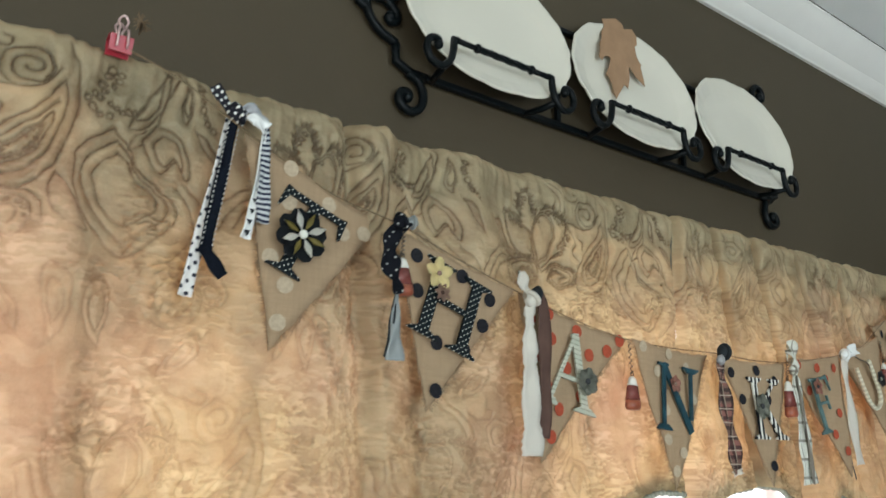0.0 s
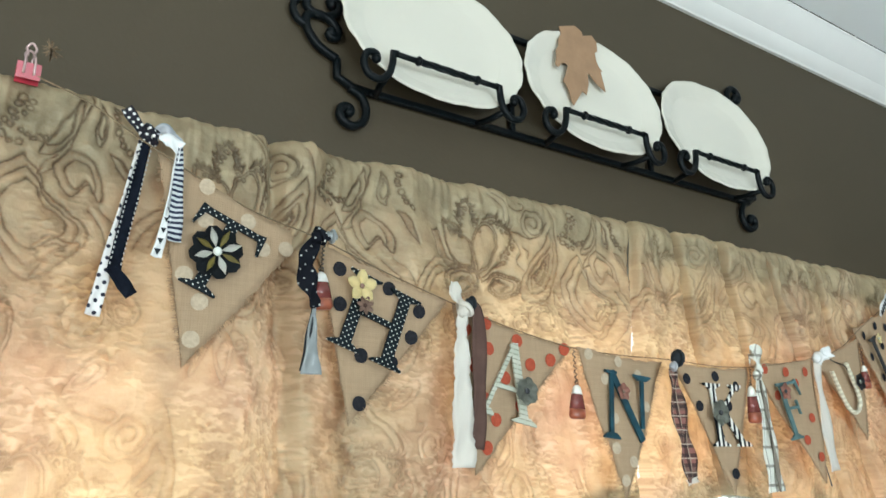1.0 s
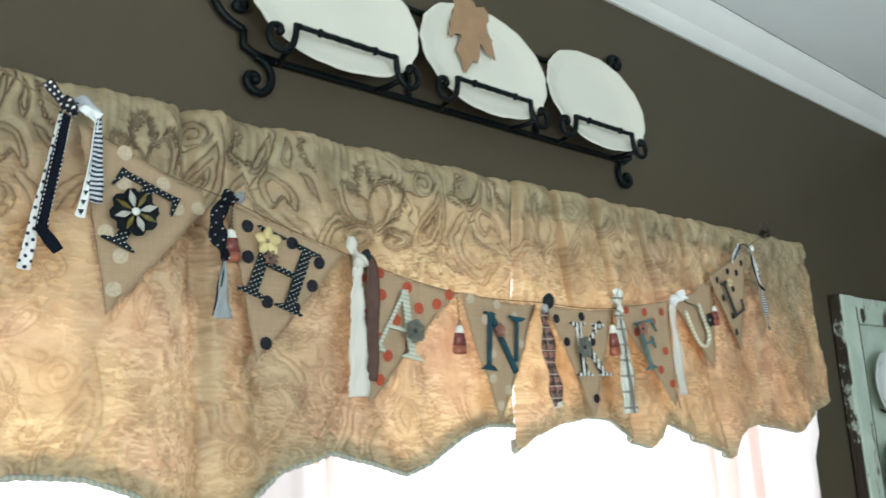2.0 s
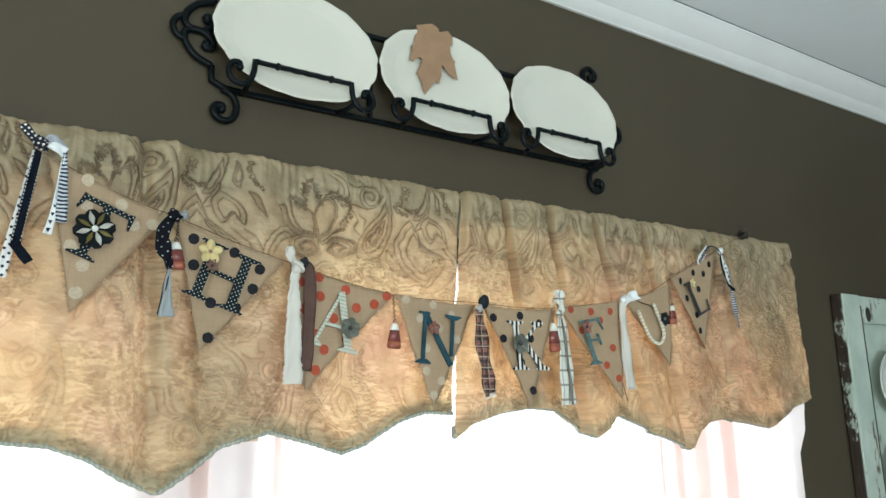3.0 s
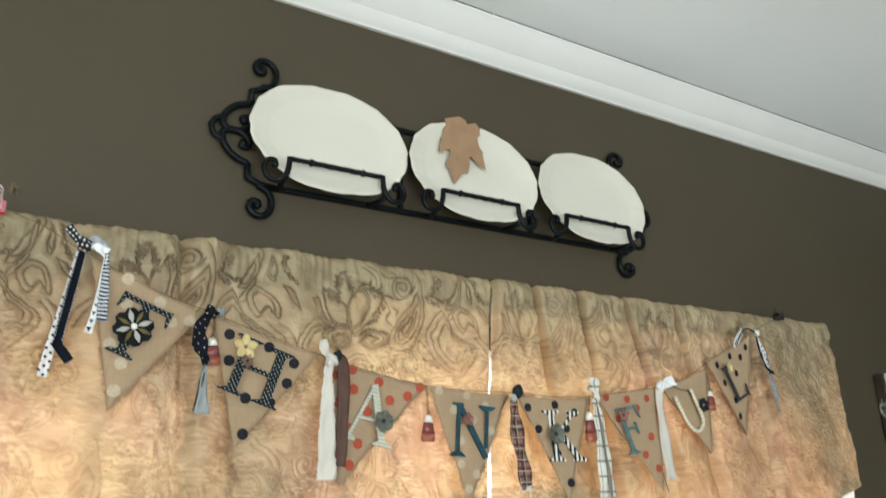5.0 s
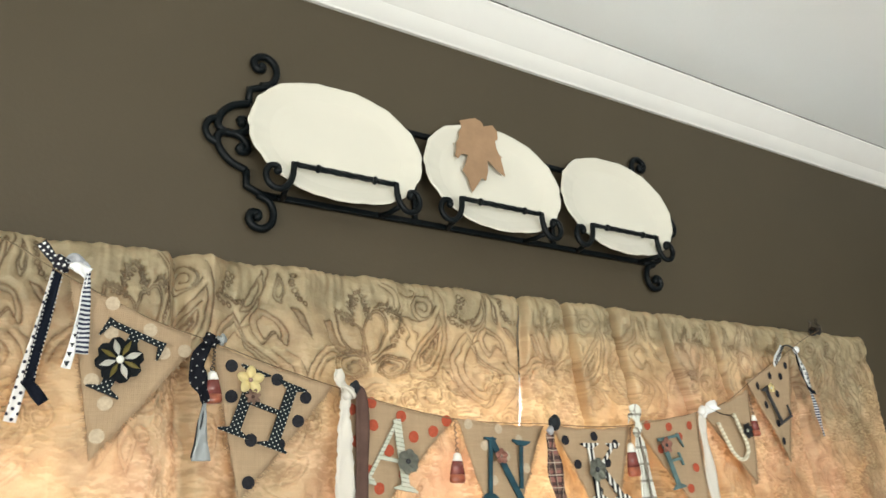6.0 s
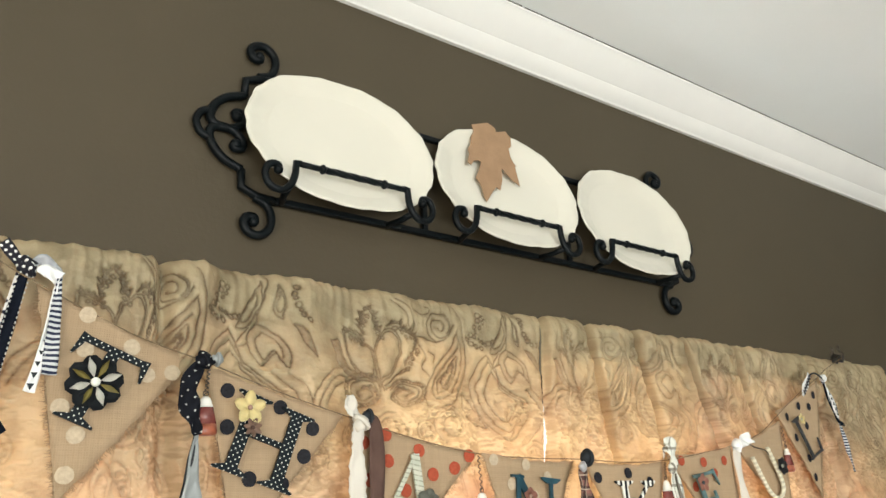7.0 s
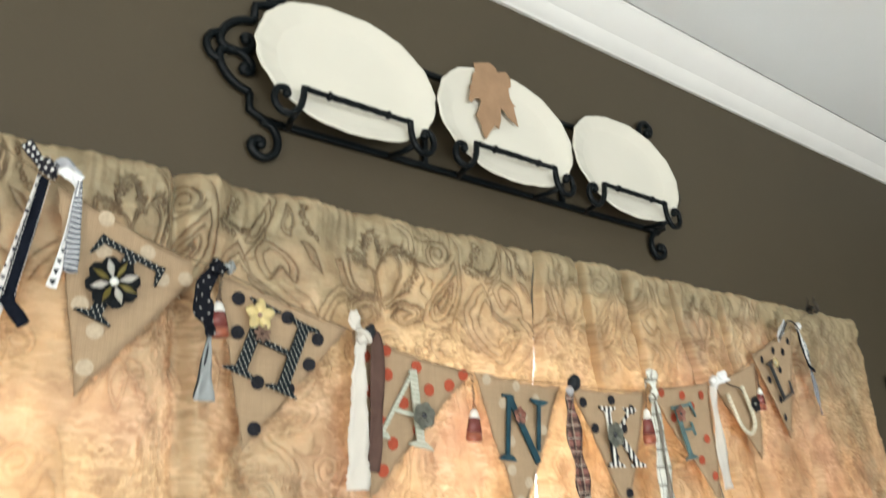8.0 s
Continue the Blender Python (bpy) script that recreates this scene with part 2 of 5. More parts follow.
def grid_mesh(name, co, nu, nv, mat, parent=None, label="", colour=None):
    """A sheet from an array of nu x nv places."""
    idx = np.arange(nu * nv).reshape(nu, nv)
    q = np.stack([idx[:-1, :-1], idx[1:, :-1], idx[1:, 1:], idx[:-1, 1:]], -1).reshape(-1, 4)
    me = bpy.data.meshes.new(name)
    me.vertices.add(nu * nv)
    me.vertices.foreach_set("co", co.reshape(-1).astype(np.float32))
    me.loops.add(q.size)
    me.loops.foreach_set("vertex_index", q.reshape(-1).astype(np.int32))
    me.polygons.add(len(q))
    me.polygons.foreach_set("loop_start", np.arange(0, q.size, 4, dtype=np.int32))
    me.polygons.foreach_set("use_smooth", np.ones(len(q), bool))
    if colour is not None:
        at = me.attributes.new("motif", "FLOAT_COLOR", "POINT")
        at.data.foreach_set("color", colour.reshape(-1).astype(np.float32))
    me.update(calc_edges=True)
    me.materials.append(mat)
    ob = new(name, me)
    if parent is not None:
        ob.parent = parent
        ob.matrix_parent_inverse = parent.matrix_world.inverted()
    if label:
        ob["label"] = label
    return ob


# ---- the room ----
X0, X1, Y0, TOP, WALL = -2.6, 1.93, -4.2, 2.765, 0.14


def structure(name, bm, mat, label, category, smooth=False):
    return tagged(part(name, bm, mat, None, "", smooth), label, category, kind="structure")


WINDOWS = [(-1.15, -0.475), (-0.365, 1.0)]
SILL, HEAD = 0.75, 2.105
bm = bmesh.new()
xs = [X0 - WALL] + [v for w in WINDOWS for v in w] + [X1 + WALL]
for a, b in zip(xs[0::2], xs[1::2]):
    box(bm, (a, 0.0, 0.0), (b, WALL, TOP))
for a, b in WINDOWS:
    box(bm, (a, 0.0, HEAD), (b, WALL, TOP))
    box(bm, (a, 0.0, 0.0), (b, WALL, SILL))
structure("wall_north", bm, M_WALL, "warm brown painted wall with window openings", "wall")
bm = bmesh.new()
box(bm, (X1, Y0, 0.0), (X1 + WALL, 0.0, TOP))
structure("wall_east", bm, M_WALL, "warm brown painted side wall", "wall")
bm = bmesh.new()
# the opening is added for the side fill lamp
for lo, hi in (((Y0, 0.0), (-3.2, TOP)), ((-1.7, 0.0), (0.0, TOP)), ((-3.2, 0.0), (-1.7, 0.9)), ((-3.2, 2.2), (-1.7, TOP))):
    box(bm, (X0 - WALL, lo[0], lo[1]), (X0, hi[0], hi[1]))
structure("wall_west", bm, M_WALL, "warm brown painted side wall with an added opening", "wall")
bm = bmesh.new()
for lo, hi in (((X0, 0.0), (-2.0, TOP)), ((0.6, 0.0), (X1, TOP)), ((-2.0, 0.0), (0.6, 0.6)), ((-2.0, 2.3), (0.6, TOP))):
    box(bm, (lo[0], Y0 - WALL, lo[1]), (hi[0], Y0, hi[1]))
structure("wall_south", bm, M_WALL, "warm brown painted wall with a wide window opening", "wall")
bm = bmesh.new()
box(bm, (X0 - WALL, Y0 - WALL, -0.1), (X1 + WALL, WALL, 0.0))
structure("floor", bm, M_FLOOR, "light beige carpeted floor", "floor")
bm = bmesh.new()
box(bm, (X0 - WALL, Y0 - WALL, TOP), (X1 + WALL, WALL, TOP + 0.1))
structure("ceiling", bm, M_CEIL, "white painted ceiling with faint roller texture", "ceiling")

CROWN = [(0.0, 2.698), (0.007, 2.698), (0.0095, 2.7005)]
CROWN += [(0.0095 + 0.0225 * q + 0.0008 * math.sin(math.pi * q), 2.7005 + 0.0192 * q - 0.0008 * math.sin(math.pi * q)) for q in (k / 16 for k in range(1, 17))]
CROWN += [(0.0325, 2.7209), (0.0342, 2.7216)]
CROWN += [(0.0342 + 0.0438 * q + 0.0010 * math.sin(math.pi * q), 2.7216 + 0.0349 * q - 0.0010 * math.sin(math.pi * q)) for q in (k / 14 for k in range(1, 15))]
CROWN += [(0.080, 2.7575), (0.080, 2.7625), (0.0, 2.7625)]


def crown(name, place):
    """A moulding swept along a wall; place gives the corner points for a depth and height."""
    bm = bmesh.new()
    a = [bm.verts.new(place(0, d, z)) for d, z in CROWN]
    b = [bm.verts.new(place(1, d, z)) for d, z in CROWN]
    for i in range(len(CROWN)):
        j = (i + 1) % len(CROWN)
        bm.faces.new((a[i], a[j], b[j], b[i]))
    ob = structure(name, bm, M_TRIM, "white painted crown moulding along the ceiling", "crown moulding")
    for i, p in enumerate(ob.data.polygons):
        p.use_smooth = 3 <= i < 17 or 22 <= i < 34
    return ob


crown("trim_north", lambda e, d, z: ((X1 - d if e else X0 + d), -d, z))
crown("trim_east", lambda e, d, z: (X1 - d, (Y0 + d if e else -d), z))
crown("trim_west", lambda e, d, z: (X0 + d, (Y0 + d if e else -d), z))
crown("trim_south", lambda e, d, z: ((X1 - d if e else X0 + d), Y0 + d, z))
# the open joint between moulding and ceiling
bm = bmesh.new()
rng = random.Random(5)
x = X0 + 0.1
while x < X1 - 0.1:
    step = rng.uniform(0.05, 0.22)
    box(bm, (x, -0.0806, 2.7622), (min(x + step, X1 - 0.09), -0.074, 2.7622 + rng.uniform(0.0018, 0.0026)))
    x += step + rng.choice((0.0, 0.001, 0.003, 0.006))
structure("trim_joint", bm, M_GAP, "thin dark gap between crown moulding and ceiling", "joint")

# windows
M_PANE, t_, b_ = material("window_glass", 0.02)
b_.inputs["Transmission Weight"].default_value, b_.inputs["IOR"].default_value = 1.0, 1.45
for n, (a, b) in enumerate(WINDOWS):
    w = group_at("window_%d" % (n + 1), ((a + b) / 2, 0.05, SILL), "white sash window glowing with daylight behind curtains", "window", kind="structure")
    for lo, hi in (((a, 0.03, SILL), (a + 0.045, 0.10, HEAD)), ((b - 0.045, 0.03, SILL), (b, 0.10, HEAD)),
                   ((a + 0.045, 0.03, SILL), (b - 0.045, 0.10, SILL + 0.05)), ((a + 0.045, 0.03, HEAD - 0.05), (b - 0.045, 0.10, HEAD)),
                   ((a + 0.045, 0.04, 1.40), (b - 0.045, 0.09, 1.44))):
        bm = bmesh.new()
        box(bm, lo, hi, 0.003)
        part("sash_bar", bm, M_TRIM, w, smooth=False)
    for z0, z1 in ((SILL + 0.05, 1.40), (1.44, HEAD - 0.05)):
        bm = bmesh.new()
        box(bm, (a + 0.045, 0.062, z0), (b - 0.045, 0.066, z1))
        part("pane", bm, M_PANE, w, "clear glass pane", smooth=False).visible_shadow = False

# ---- valances ----
TILE = 0.345


def drop_shape(x, y, long, wide, ang, curl=0.0, n=14):
    """A bent drop from its foot, with swelling sides."""
    mid, px, py = [], x, y
    for k in range(n + 1):
        f = k / n
        a = ang + curl * f
        mid.append((px, py, a, f))
        px, py = px + long / n * math.cos(a), py + long / n * math.sin(a)
    out = []
    for q, some in ((1, mid), (-1, mid[::-1])):
        for mx, my, a, f in some:
            h = wide * math.sin(math.pi * f ** 0.7) ** 0.8
            out.append((mx - q * h * math.sin(a), my + q * h * math.cos(a)))
    return out


def ring_shape(x, y, r, a0=0.0, a1=2 * math.pi, n=8):
    return [(x + r * math.cos(a0 + (a1 - a0) * k / n), y + r * math.sin(a0 + (a1 - a0) * k / n)) for k in range(n + 1)]


def spiral_shape(x, y, r0, r1, a0, turns, n=44):
    return [(x + (r0 + (r1 - r0) * k / n) * math.cos(a0 + 2 * math.pi * turns * k / n), y + (r0 + (r1 - r0) * k / n) * math.sin(a0 + 2 * math.pi * turns * k / n)) for k in range(n + 1)]


def flow(*points):
    """A smooth line through a few points."""
    return [(q.x, q.z) for q in smooth_path([(x, 0.0, y) for x, y in points], 5)]


def shrunk(line, f):
    cx, cy = sum(p[0] for p in line) / len(line), sum(p[1] for p in line) / len(line)
    return [(cx + (x - cx) * f, cy + (y - cy) * f) for x, y in line]


def motif_curves():
    """Line work and filled bands of the damask repeat, in millimetres across from the tulip's foot and down from the top."""
    lines, fills = [], []

    def mm(*points):
        return [(x * 0.001, y * 0.001) for x, y in flow(*points)]

    def beads(path, r, gap):
        """Berries along a line, uneven like stitches."""
        rnd = random.Random(len(lines))
        left = 0.0
        for (ax, ay), (bx, by) in zip(path, path[1:]):
            left += math.hypot(bx - ax, by - ay)
            if left > gap:
                left = 0.0
                ring = ring_shape(bx + rnd.uniform(-0.4, 0.4) * r, by + rnd.uniform(-0.4, 0.4) * r, r * rnd.uniform(0.75, 1.2))
                lines.append(ring)
                if rnd.random() < 0.7:
                    fills.append([ring])

    # tulip: two broad petals, a dark curled leaf, a crown of berries
    left = mm((-1, 107), (-22, 96), (-33, 79), (-37, 57), (-35, 48), (-18, 55), (-2, 68), (0, 90), (0, 107))
    right = mm((2, 108), (-1, 83), (3, 62), (15, 47), (27, 43), (38, 58), (36, 78), (23, 96), (3, 109))
    curled = mm((-58, 63), (-46, 63), (-40, 81), (-34, 92), (-19, 98), (-3, 108), (-34, 101), (-49, 89), (-52, 75), (-58, 63))
    lines += [left, right, curled, shrunk(left, 0.86), shrunk(right, 0.86), mm((46, 87), (33, 96), (9, 111), (28, 100), (43, 93), (46, 87))]
    fills += [[curled], [lines[-1]], [left, shrunk(left, 0.02)], [right, shrunk(right, 0.02)]]
    for path in (((-35, 50), (-23, 51), (-13, 56), (-14, 44), (-12, 35), (-5, 21), (2, 29), (5, 42), (12, 48)), ((21, 40), (33, 35), (43, 44), (54, 46), (63, 54), (56, 66), (49, 76), (43, 86))):
        edge = mm(*path)
        spikes = [(x + (0.0045 if k % 2 else -0.001) * math.copysign(1, x + 0.006), y - (0.0065 if k % 2 else 0.0)) for k, (x, y) in enumerate(edge[::2])]
        lines += [edge, spikes]
        fills.append([spikes + edge[::-1]])
        beads([(x + 0.002, y + 0.006) for x, y in edge], 0.0024, 0.0056)
        beads([(x + 0.001, y - 0.003) for x, y in edge], 0.0020, 0.0050)
    # paired scrolls under it, in three bands, with arcs outside
    for scroll_line in (mm((9, 117), (1, 102), (-18, 98), (-35, 106), (-40, 123), (-29, 136), (-8, 137), (5, 127), (1, 117), (-12, 114), (-21, 121), (-16, 128)),
                        mm((11, 116), (25, 107), (45, 104), (63, 108), (68, 121), (53, 132), (32, 134), (18, 127), (25, 118), (40, 114), (49, 119), (39, 126))):
        lines += [scroll_line, shrunk(scroll_line, 0.80), shrunk(scroll_line, 0.6)]
        beads(shrunk(scroll_line, 0.9), 0.0018, 0.0052)
    lines += [mm((-79, 140), (-68, 117), (-49, 105), (-35, 104)), mm((-68, 138), (-59, 121), (-42, 112)), mm((-88, 146), (-80, 118), (-60, 100), (-40, 96))]
    # long paisley with a drop inside, and the spiral and tendrils in its crook
    outer = mm((126, 6), (136, 29), (139, 58), (134, 87), (122, 112), (103, 133), (79, 140), (66, 131), (69, 112), (82, 92), (108, 65), (126, 39))
    inner = mm((126, 41), (130, 59), (122, 92), (108, 114), (87, 128), (76, 124), (82, 103), (102, 82), (123, 60))
    drop = mm((83, 121), (84, 107), (102, 90), (118, 71), (117, 85), (108, 103), (93, 117), (83, 121))
    lines += [outer, inner, drop, shrunk(drop, 0.6), spiral_shape(0.101, 0.033, 0.017, 0.003, -1.2, 1.6), spiral_shape(0.101, 0.033, 0.021, 0.012, 2.0, 0.8)]
    fills += [[outer, inner[::-1]], [drop, shrunk(drop, 0.6)]]
    beads(shrunk(drop, 0.62), 0.0014, 0.0042)
    lines += [mm((35, 3), (54, 18), (63, 34), (57, 46), (71, 49), (92, 53), (112, 45), (121, 29)), mm((28, 6), (46, 22), (52, 36)), mm((58, 13), (72, 19), (85, 19), (88, 11), (82, 10)), mm((66, 60), (72, 74), (64, 88), (72, 98)), mm((78, 66), (86, 72), (82, 82))]
    # berried crescent and hanging leaves
    beads(mm((164, 8), (158, 27), (146, 46), (160, 56), (186, 48)), 0.0034, 0.0055)
    beads(mm((170, 10), (166, 28), (156, 42), (170, 48)), 0.0024, 0.0055)
    for leaf in (mm((209, 3), (197, 31), (184, 53), (180, 64), (197, 57), (209, 34), (209, 3)), mm((204, 56), (192, 75), (206, 101), (221, 87), (234, 102), (233, 80), (222, 64), (204, 56)), mm((225, 6), (232, 28), (230, 48), (222, 34), (225, 6))):
        lines += [leaf, shrunk(leaf, 0.62)]
        fills.append([leaf, shrunk(leaf, 0.62)])
    solid = mm((239, 53), (249, 57), (265, 84), (251, 75), (239, 53))
    lines += [solid, mm((218, -3), (211, 25), (205, 56)), mm((194, 62), (185, 72), (180, 84), (193, 77))]
    fills.append([solid])
    beads(mm((243, 2), (240, 20), (246, 36), (258, 48)), 0.0028, 0.0062)
    # palmette with a heart and its side leaf
    palm = mm((169, 66), (149, 86), (140, 107), (145, 135), (160, 157), (184, 177), (208, 160), (226, 140), (224, 127), (207, 115), (188, 100), (183, 84), (169, 66))
    side = mm((124, 118), (120, 136), (131, 151), (156, 161), (151, 150), (139, 131), (124, 118))
    lines += [palm, shrunk(palm, 0.8), shrunk(palm, 0.58), side, mm((185, 175), (196, 160), (214, 154), (221, 142), (208, 142), (195, 139), (184, 149), (189, 157)), mm((190, 168), (200, 156), (210, 150), (203, 146), (194, 150)), mm((224, 112), (240, 128), (244, 150), (226, 172), (200, 184)), mm((234, 108), (254, 126), (258, 152), (240, 178))]
    fills += [[side, shrunk(side, 0.6)], [palm, shrunk(palm, 0.84)]]
    # the lower border: ovals, spirals, sprigs
    for x, y, r in ((97, 158, 20), (62, 166, 12), (20, 168, 22), (-30, 172, 16), (228, 205, 24), (262, 196, 13)):
        lines += [spiral_shape(x * 0.001, y * 0.001, r * 0.001, r * 0.0003, 0.1 * x, 1.6, 30), ring_shape(x * 0.001, y * 0.001, r * 0.00115, 0.02 * x, 0.02 * x + 4.4, 14)]
        beads(ring_shape(x * 0.001, y * 0.001, r * 0.0007, n=24), 0.0015, 0.0046)
    for x, y, long, wide, ang, curl in ((0, 205, 55, 9, 1.5, 0.0), (8, 206, 50, 7, 0.9, 0.5), (-8, 206, 50, 7, 2.2, -0.5), (130, 190, 60, 11, 1.2, 0.7), (170, 196, 55, 10, 1.9, -0.7), (84, 206, 46, 8, 0.5, 0.9), (60, 245, 44, 7, 2.6, -0.8), (252, 236, 46, 9, 2.0, 0.7)):
        leaf = drop_shape(x * 0.001, y * 0.001, long * 0.001, wide * 0.001, ang, curl)
        lines += [leaf, shrunk(leaf, 0.55)]
        fills.append([leaf, shrunk(leaf, 0.55)])
    return lines, fills


def motif_tile(step=0.0006, height=0.29, side=0.10):
    """Nearness to the line work (0..1), the filled bands and the distance from the lines, on a raster of one repeat."""
    nx, ny = int((TILE + 2 * side) / step) + 2, int(height / step) + 1
    gx, gy = np.meshgrid(np.arange(nx) * step - side, np.arange(ny) * step, indexing="ij")
    far, reach = np.full(gx.shape, 0.016), 0.016
    curves, fills = motif_curves()
    for line in curves:
        for (ax, ay), (bx, by) in zip(line, line[1:]):
            i0, i1 = max(0, int((min(ax, bx) + side - reach) / step)), min(nx, int((max(ax, bx) + side + reach) / step) + 2)
            j0, j1 = max(0, int((min(ay, by) - reach) / step)), min(ny, int((max(ay, by) + reach) / step) + 2)
            if i1 <= i0 or j1 <= j0:
                continue
            px, py = gx[i0:i1, j0:j1] - ax, gy[i0:i1, j0:j1] - ay
            dx, dy = bx - ax, by - ay
            s = np.clip((px * dx + py * dy) / (dx * dx + dy * dy + 1e-12), 0, 1)
            far[i0:i1, j0:j1] = np.minimum(far[i0:i1, j0:j1], np.hypot(px - s * dx, py - s * dy))
    fill = np.zeros(gx.shape)
    for shapes in fills:
        pts = [p for line in shapes for p in line]
        i0, i1 = max(0, int((min(p[0] for p in pts) + side) / step) - 1), min(nx, int((max(p[0] for p in pts) + side) / step) + 2)
        j0, j1 = max(0, int(min(p[1] for p in pts) / step) - 1), min(ny, int(max(p[1] for p in pts) / step) + 2)
        wx, wy = gx[i0:i1, j0:j1], gy[i0:i1, j0:j1]
        within = np.zeros(wx.shape, bool)
        for line in shapes:
            for (ax, ay), (bx, by) in zip(line, line[1:] + line[:1]):
                if ay != by:
                    within ^= ((ay > wy) != (by > wy)) & (wx < (bx - ax) * (wy - ay) / (by - ay) + ax)
        # outlined bands are woven lighter than solid shapes
        fill[i0:i1, j0:j1] = np.maximum(fill[i0:i1, j0:j1], within * (0.38 if len(shapes) > 1 else 1.0))
    # what runs over the sides of the repeat comes in again on the other side
    n, k = int(round(TILE / step)), int(round(side / step))
    near, band = far[k : k + n].copy(), fill[k : k + n].copy()
    near[:k], band[:k] = np.minimum(near[:k], far[k + n : k + n + k]), np.maximum(band[:k], fill[k + n : k + n + k])
    near[n - k :], band[n - k :] = np.minimum(near[n - k :], far[:k]), np.maximum(band[n - k :], fill[:k])
    return near, band, step, height


MOTIF = motif_tile()


def motif_at(u, v):
    """Line, filled band and distance from the drawing, anywhere on the cloth."""
    near, band, step, height = MOTIF
    far, fill = np.full(u.shape, 0.016), np.zeros(u.shape)
    for shift, drop in ((0.275, 0.0), (0.275 + TILE / 2, 0.270)):
        b = v - drop
        ok = (b >= 0) & (b < height - 0.002)
        i = ((u + shift) / step).round().astype(int) % near.shape[0]
        j = np.clip((b / step).round().astype(int), 0, near.shape[1] - 1)
        far, fill = np.where(ok, np.minimum(far, near[i, j]), far), np.where(ok, np.maximum(fill, band[i, j]), fill)
    return np.clip(1.45 - far / 0.00095, 0, 1), fill, far


def field(u, v, size, seed):
    """Smooth random values (0..1) of a given grain."""
    table = np.random.default_rng(seed).random((97, 97))
    a, b = np.asarray(u) / size + 40.0, np.asarray(v) / size + 40.0
    i, j = np.floor(a).astype(int), np.floor(b).astype(int)
    p, q = a - i, b - j
    p, q = p * p * (3 - 2 * p), q * q * (3 - 2 * q)
    t = lambda x, y: table[x % 97, y % 97]
    return (t(i, j) * (1 - p) + t(i + 1, j) * p) * (1 - q) + (t(i, j + 1) * (1 - p) + t(i + 1, j + 1) * p) * q


def hump(x, at, wide):
    return np.exp(-(((x - at) / wide) ** 2))


def crumple(x, z):
    """Shallow creases of soft cloth, running in several directions."""
    out = 0.0
    for k, (size, turn) in enumerate(((0.047, 0.5), (0.036, 2.2), (0.029, 1.2), (0.021, 2.7), (0.017, 0.1), (0.013, 1.8))):
        a = (x * math.cos(turn) + z * math.sin(turn)) * 2 * math.pi / size + 1.4 * np.sin(x * (31 + 7 * k) + k) + 1.4 * np.sin(z * (27 + 9 * k) + 2 * k)
        out = out + size * (np.abs(np.sin(a / 2)) - 0.6)
    return out


def valance_depth(x, z):
    """The cloth's distance into the room, folds and gathers included."""
    down = np.clip((2.2 - z) / 0.4, 0, 1.2)
    y = -0.093 - 0.024 * down
    for at, wide, deep, drift in ((-0.525, 0.006, 0.011, 0.02), (-0.49, 0.018, -0.010, 0.0), (-0.80, 0.02, -0.008, 0.02), (-0.66, 0.025, 0.006, 0.01), (-0.36, 0.022, -0.007, -0.03), (-0.30, 0.020, 0.005, 0.0),
                                  (-0.145, 0.012, 0.004, 0.02), (-0.002, 0.005, 0.011, -0.043), (0.086, 0.009, 0.015, 0.03), (0.135, 0.016, -0.007, 0.03), (0.19, 0.010, 0.016, 0.04), (0.225, 0.014, -0.007, 0.05), (0.30, 0.011, 0.015, 0.10), (0.34, 0.02, -0.007, 0.08),
                                  (0.44, 0.009, 0.013, 0.05), (0.62, 0.02, -0.008, -0.02), (0.665, 0.012, 0.007, -0.02), (0.80, 0.02, -0.006, 0.0), (-0.43, 0.03, 0.007, 0.0), (0.53, 0.03, -0.009, 0.0)):
        # the fuller panel is pinched in sharp creases with flat cloth between
        pinch = (0.55 if deep > 0 else 1.0) if at > 0.03 else 1.0
        rise = (2.0 if deep > 0 else 0.6) if at > 0.03 else 1.35
        y = y + rise * deep * hump(x, at + drift * down, wide * pinch * (1 + 1.2 * down)) * (1 - 0.35 * down)
    # shirring on the rod, stronger in the panel with more fullness
    full = 0.62 + 0.12 * (x > 0) - 0.36 / (1 + np.exp((0.50 - x) / 0.03))
    top = np.exp(-((2.2 - z) / 0.034) ** 2 * 0.5)
    y = y + full * top * (0.0013 * np.sin(x * 190 + 2 * np.sin(x * 37)) + 0.0010 * np.sin(x * 331 + 5 * np.sin(x * 41)) + 0.0004 * np.sin(x * 617 + 9 * np.sin(x * 33)))
    y = y + 0.0010 * np.exp(-((z - 2.155) / 0.009) ** 2) - 0.002 * np.exp(-((z - 2.185) / 0.016) ** 2)
    y = y + 0.0030 * np.sin(x * 16 + 3 * z) * down + 0.0015 * np.sin(x * 47 - 21 * z) + 0.0012 * np.sin(x * 83 + 37 * z)
    return y


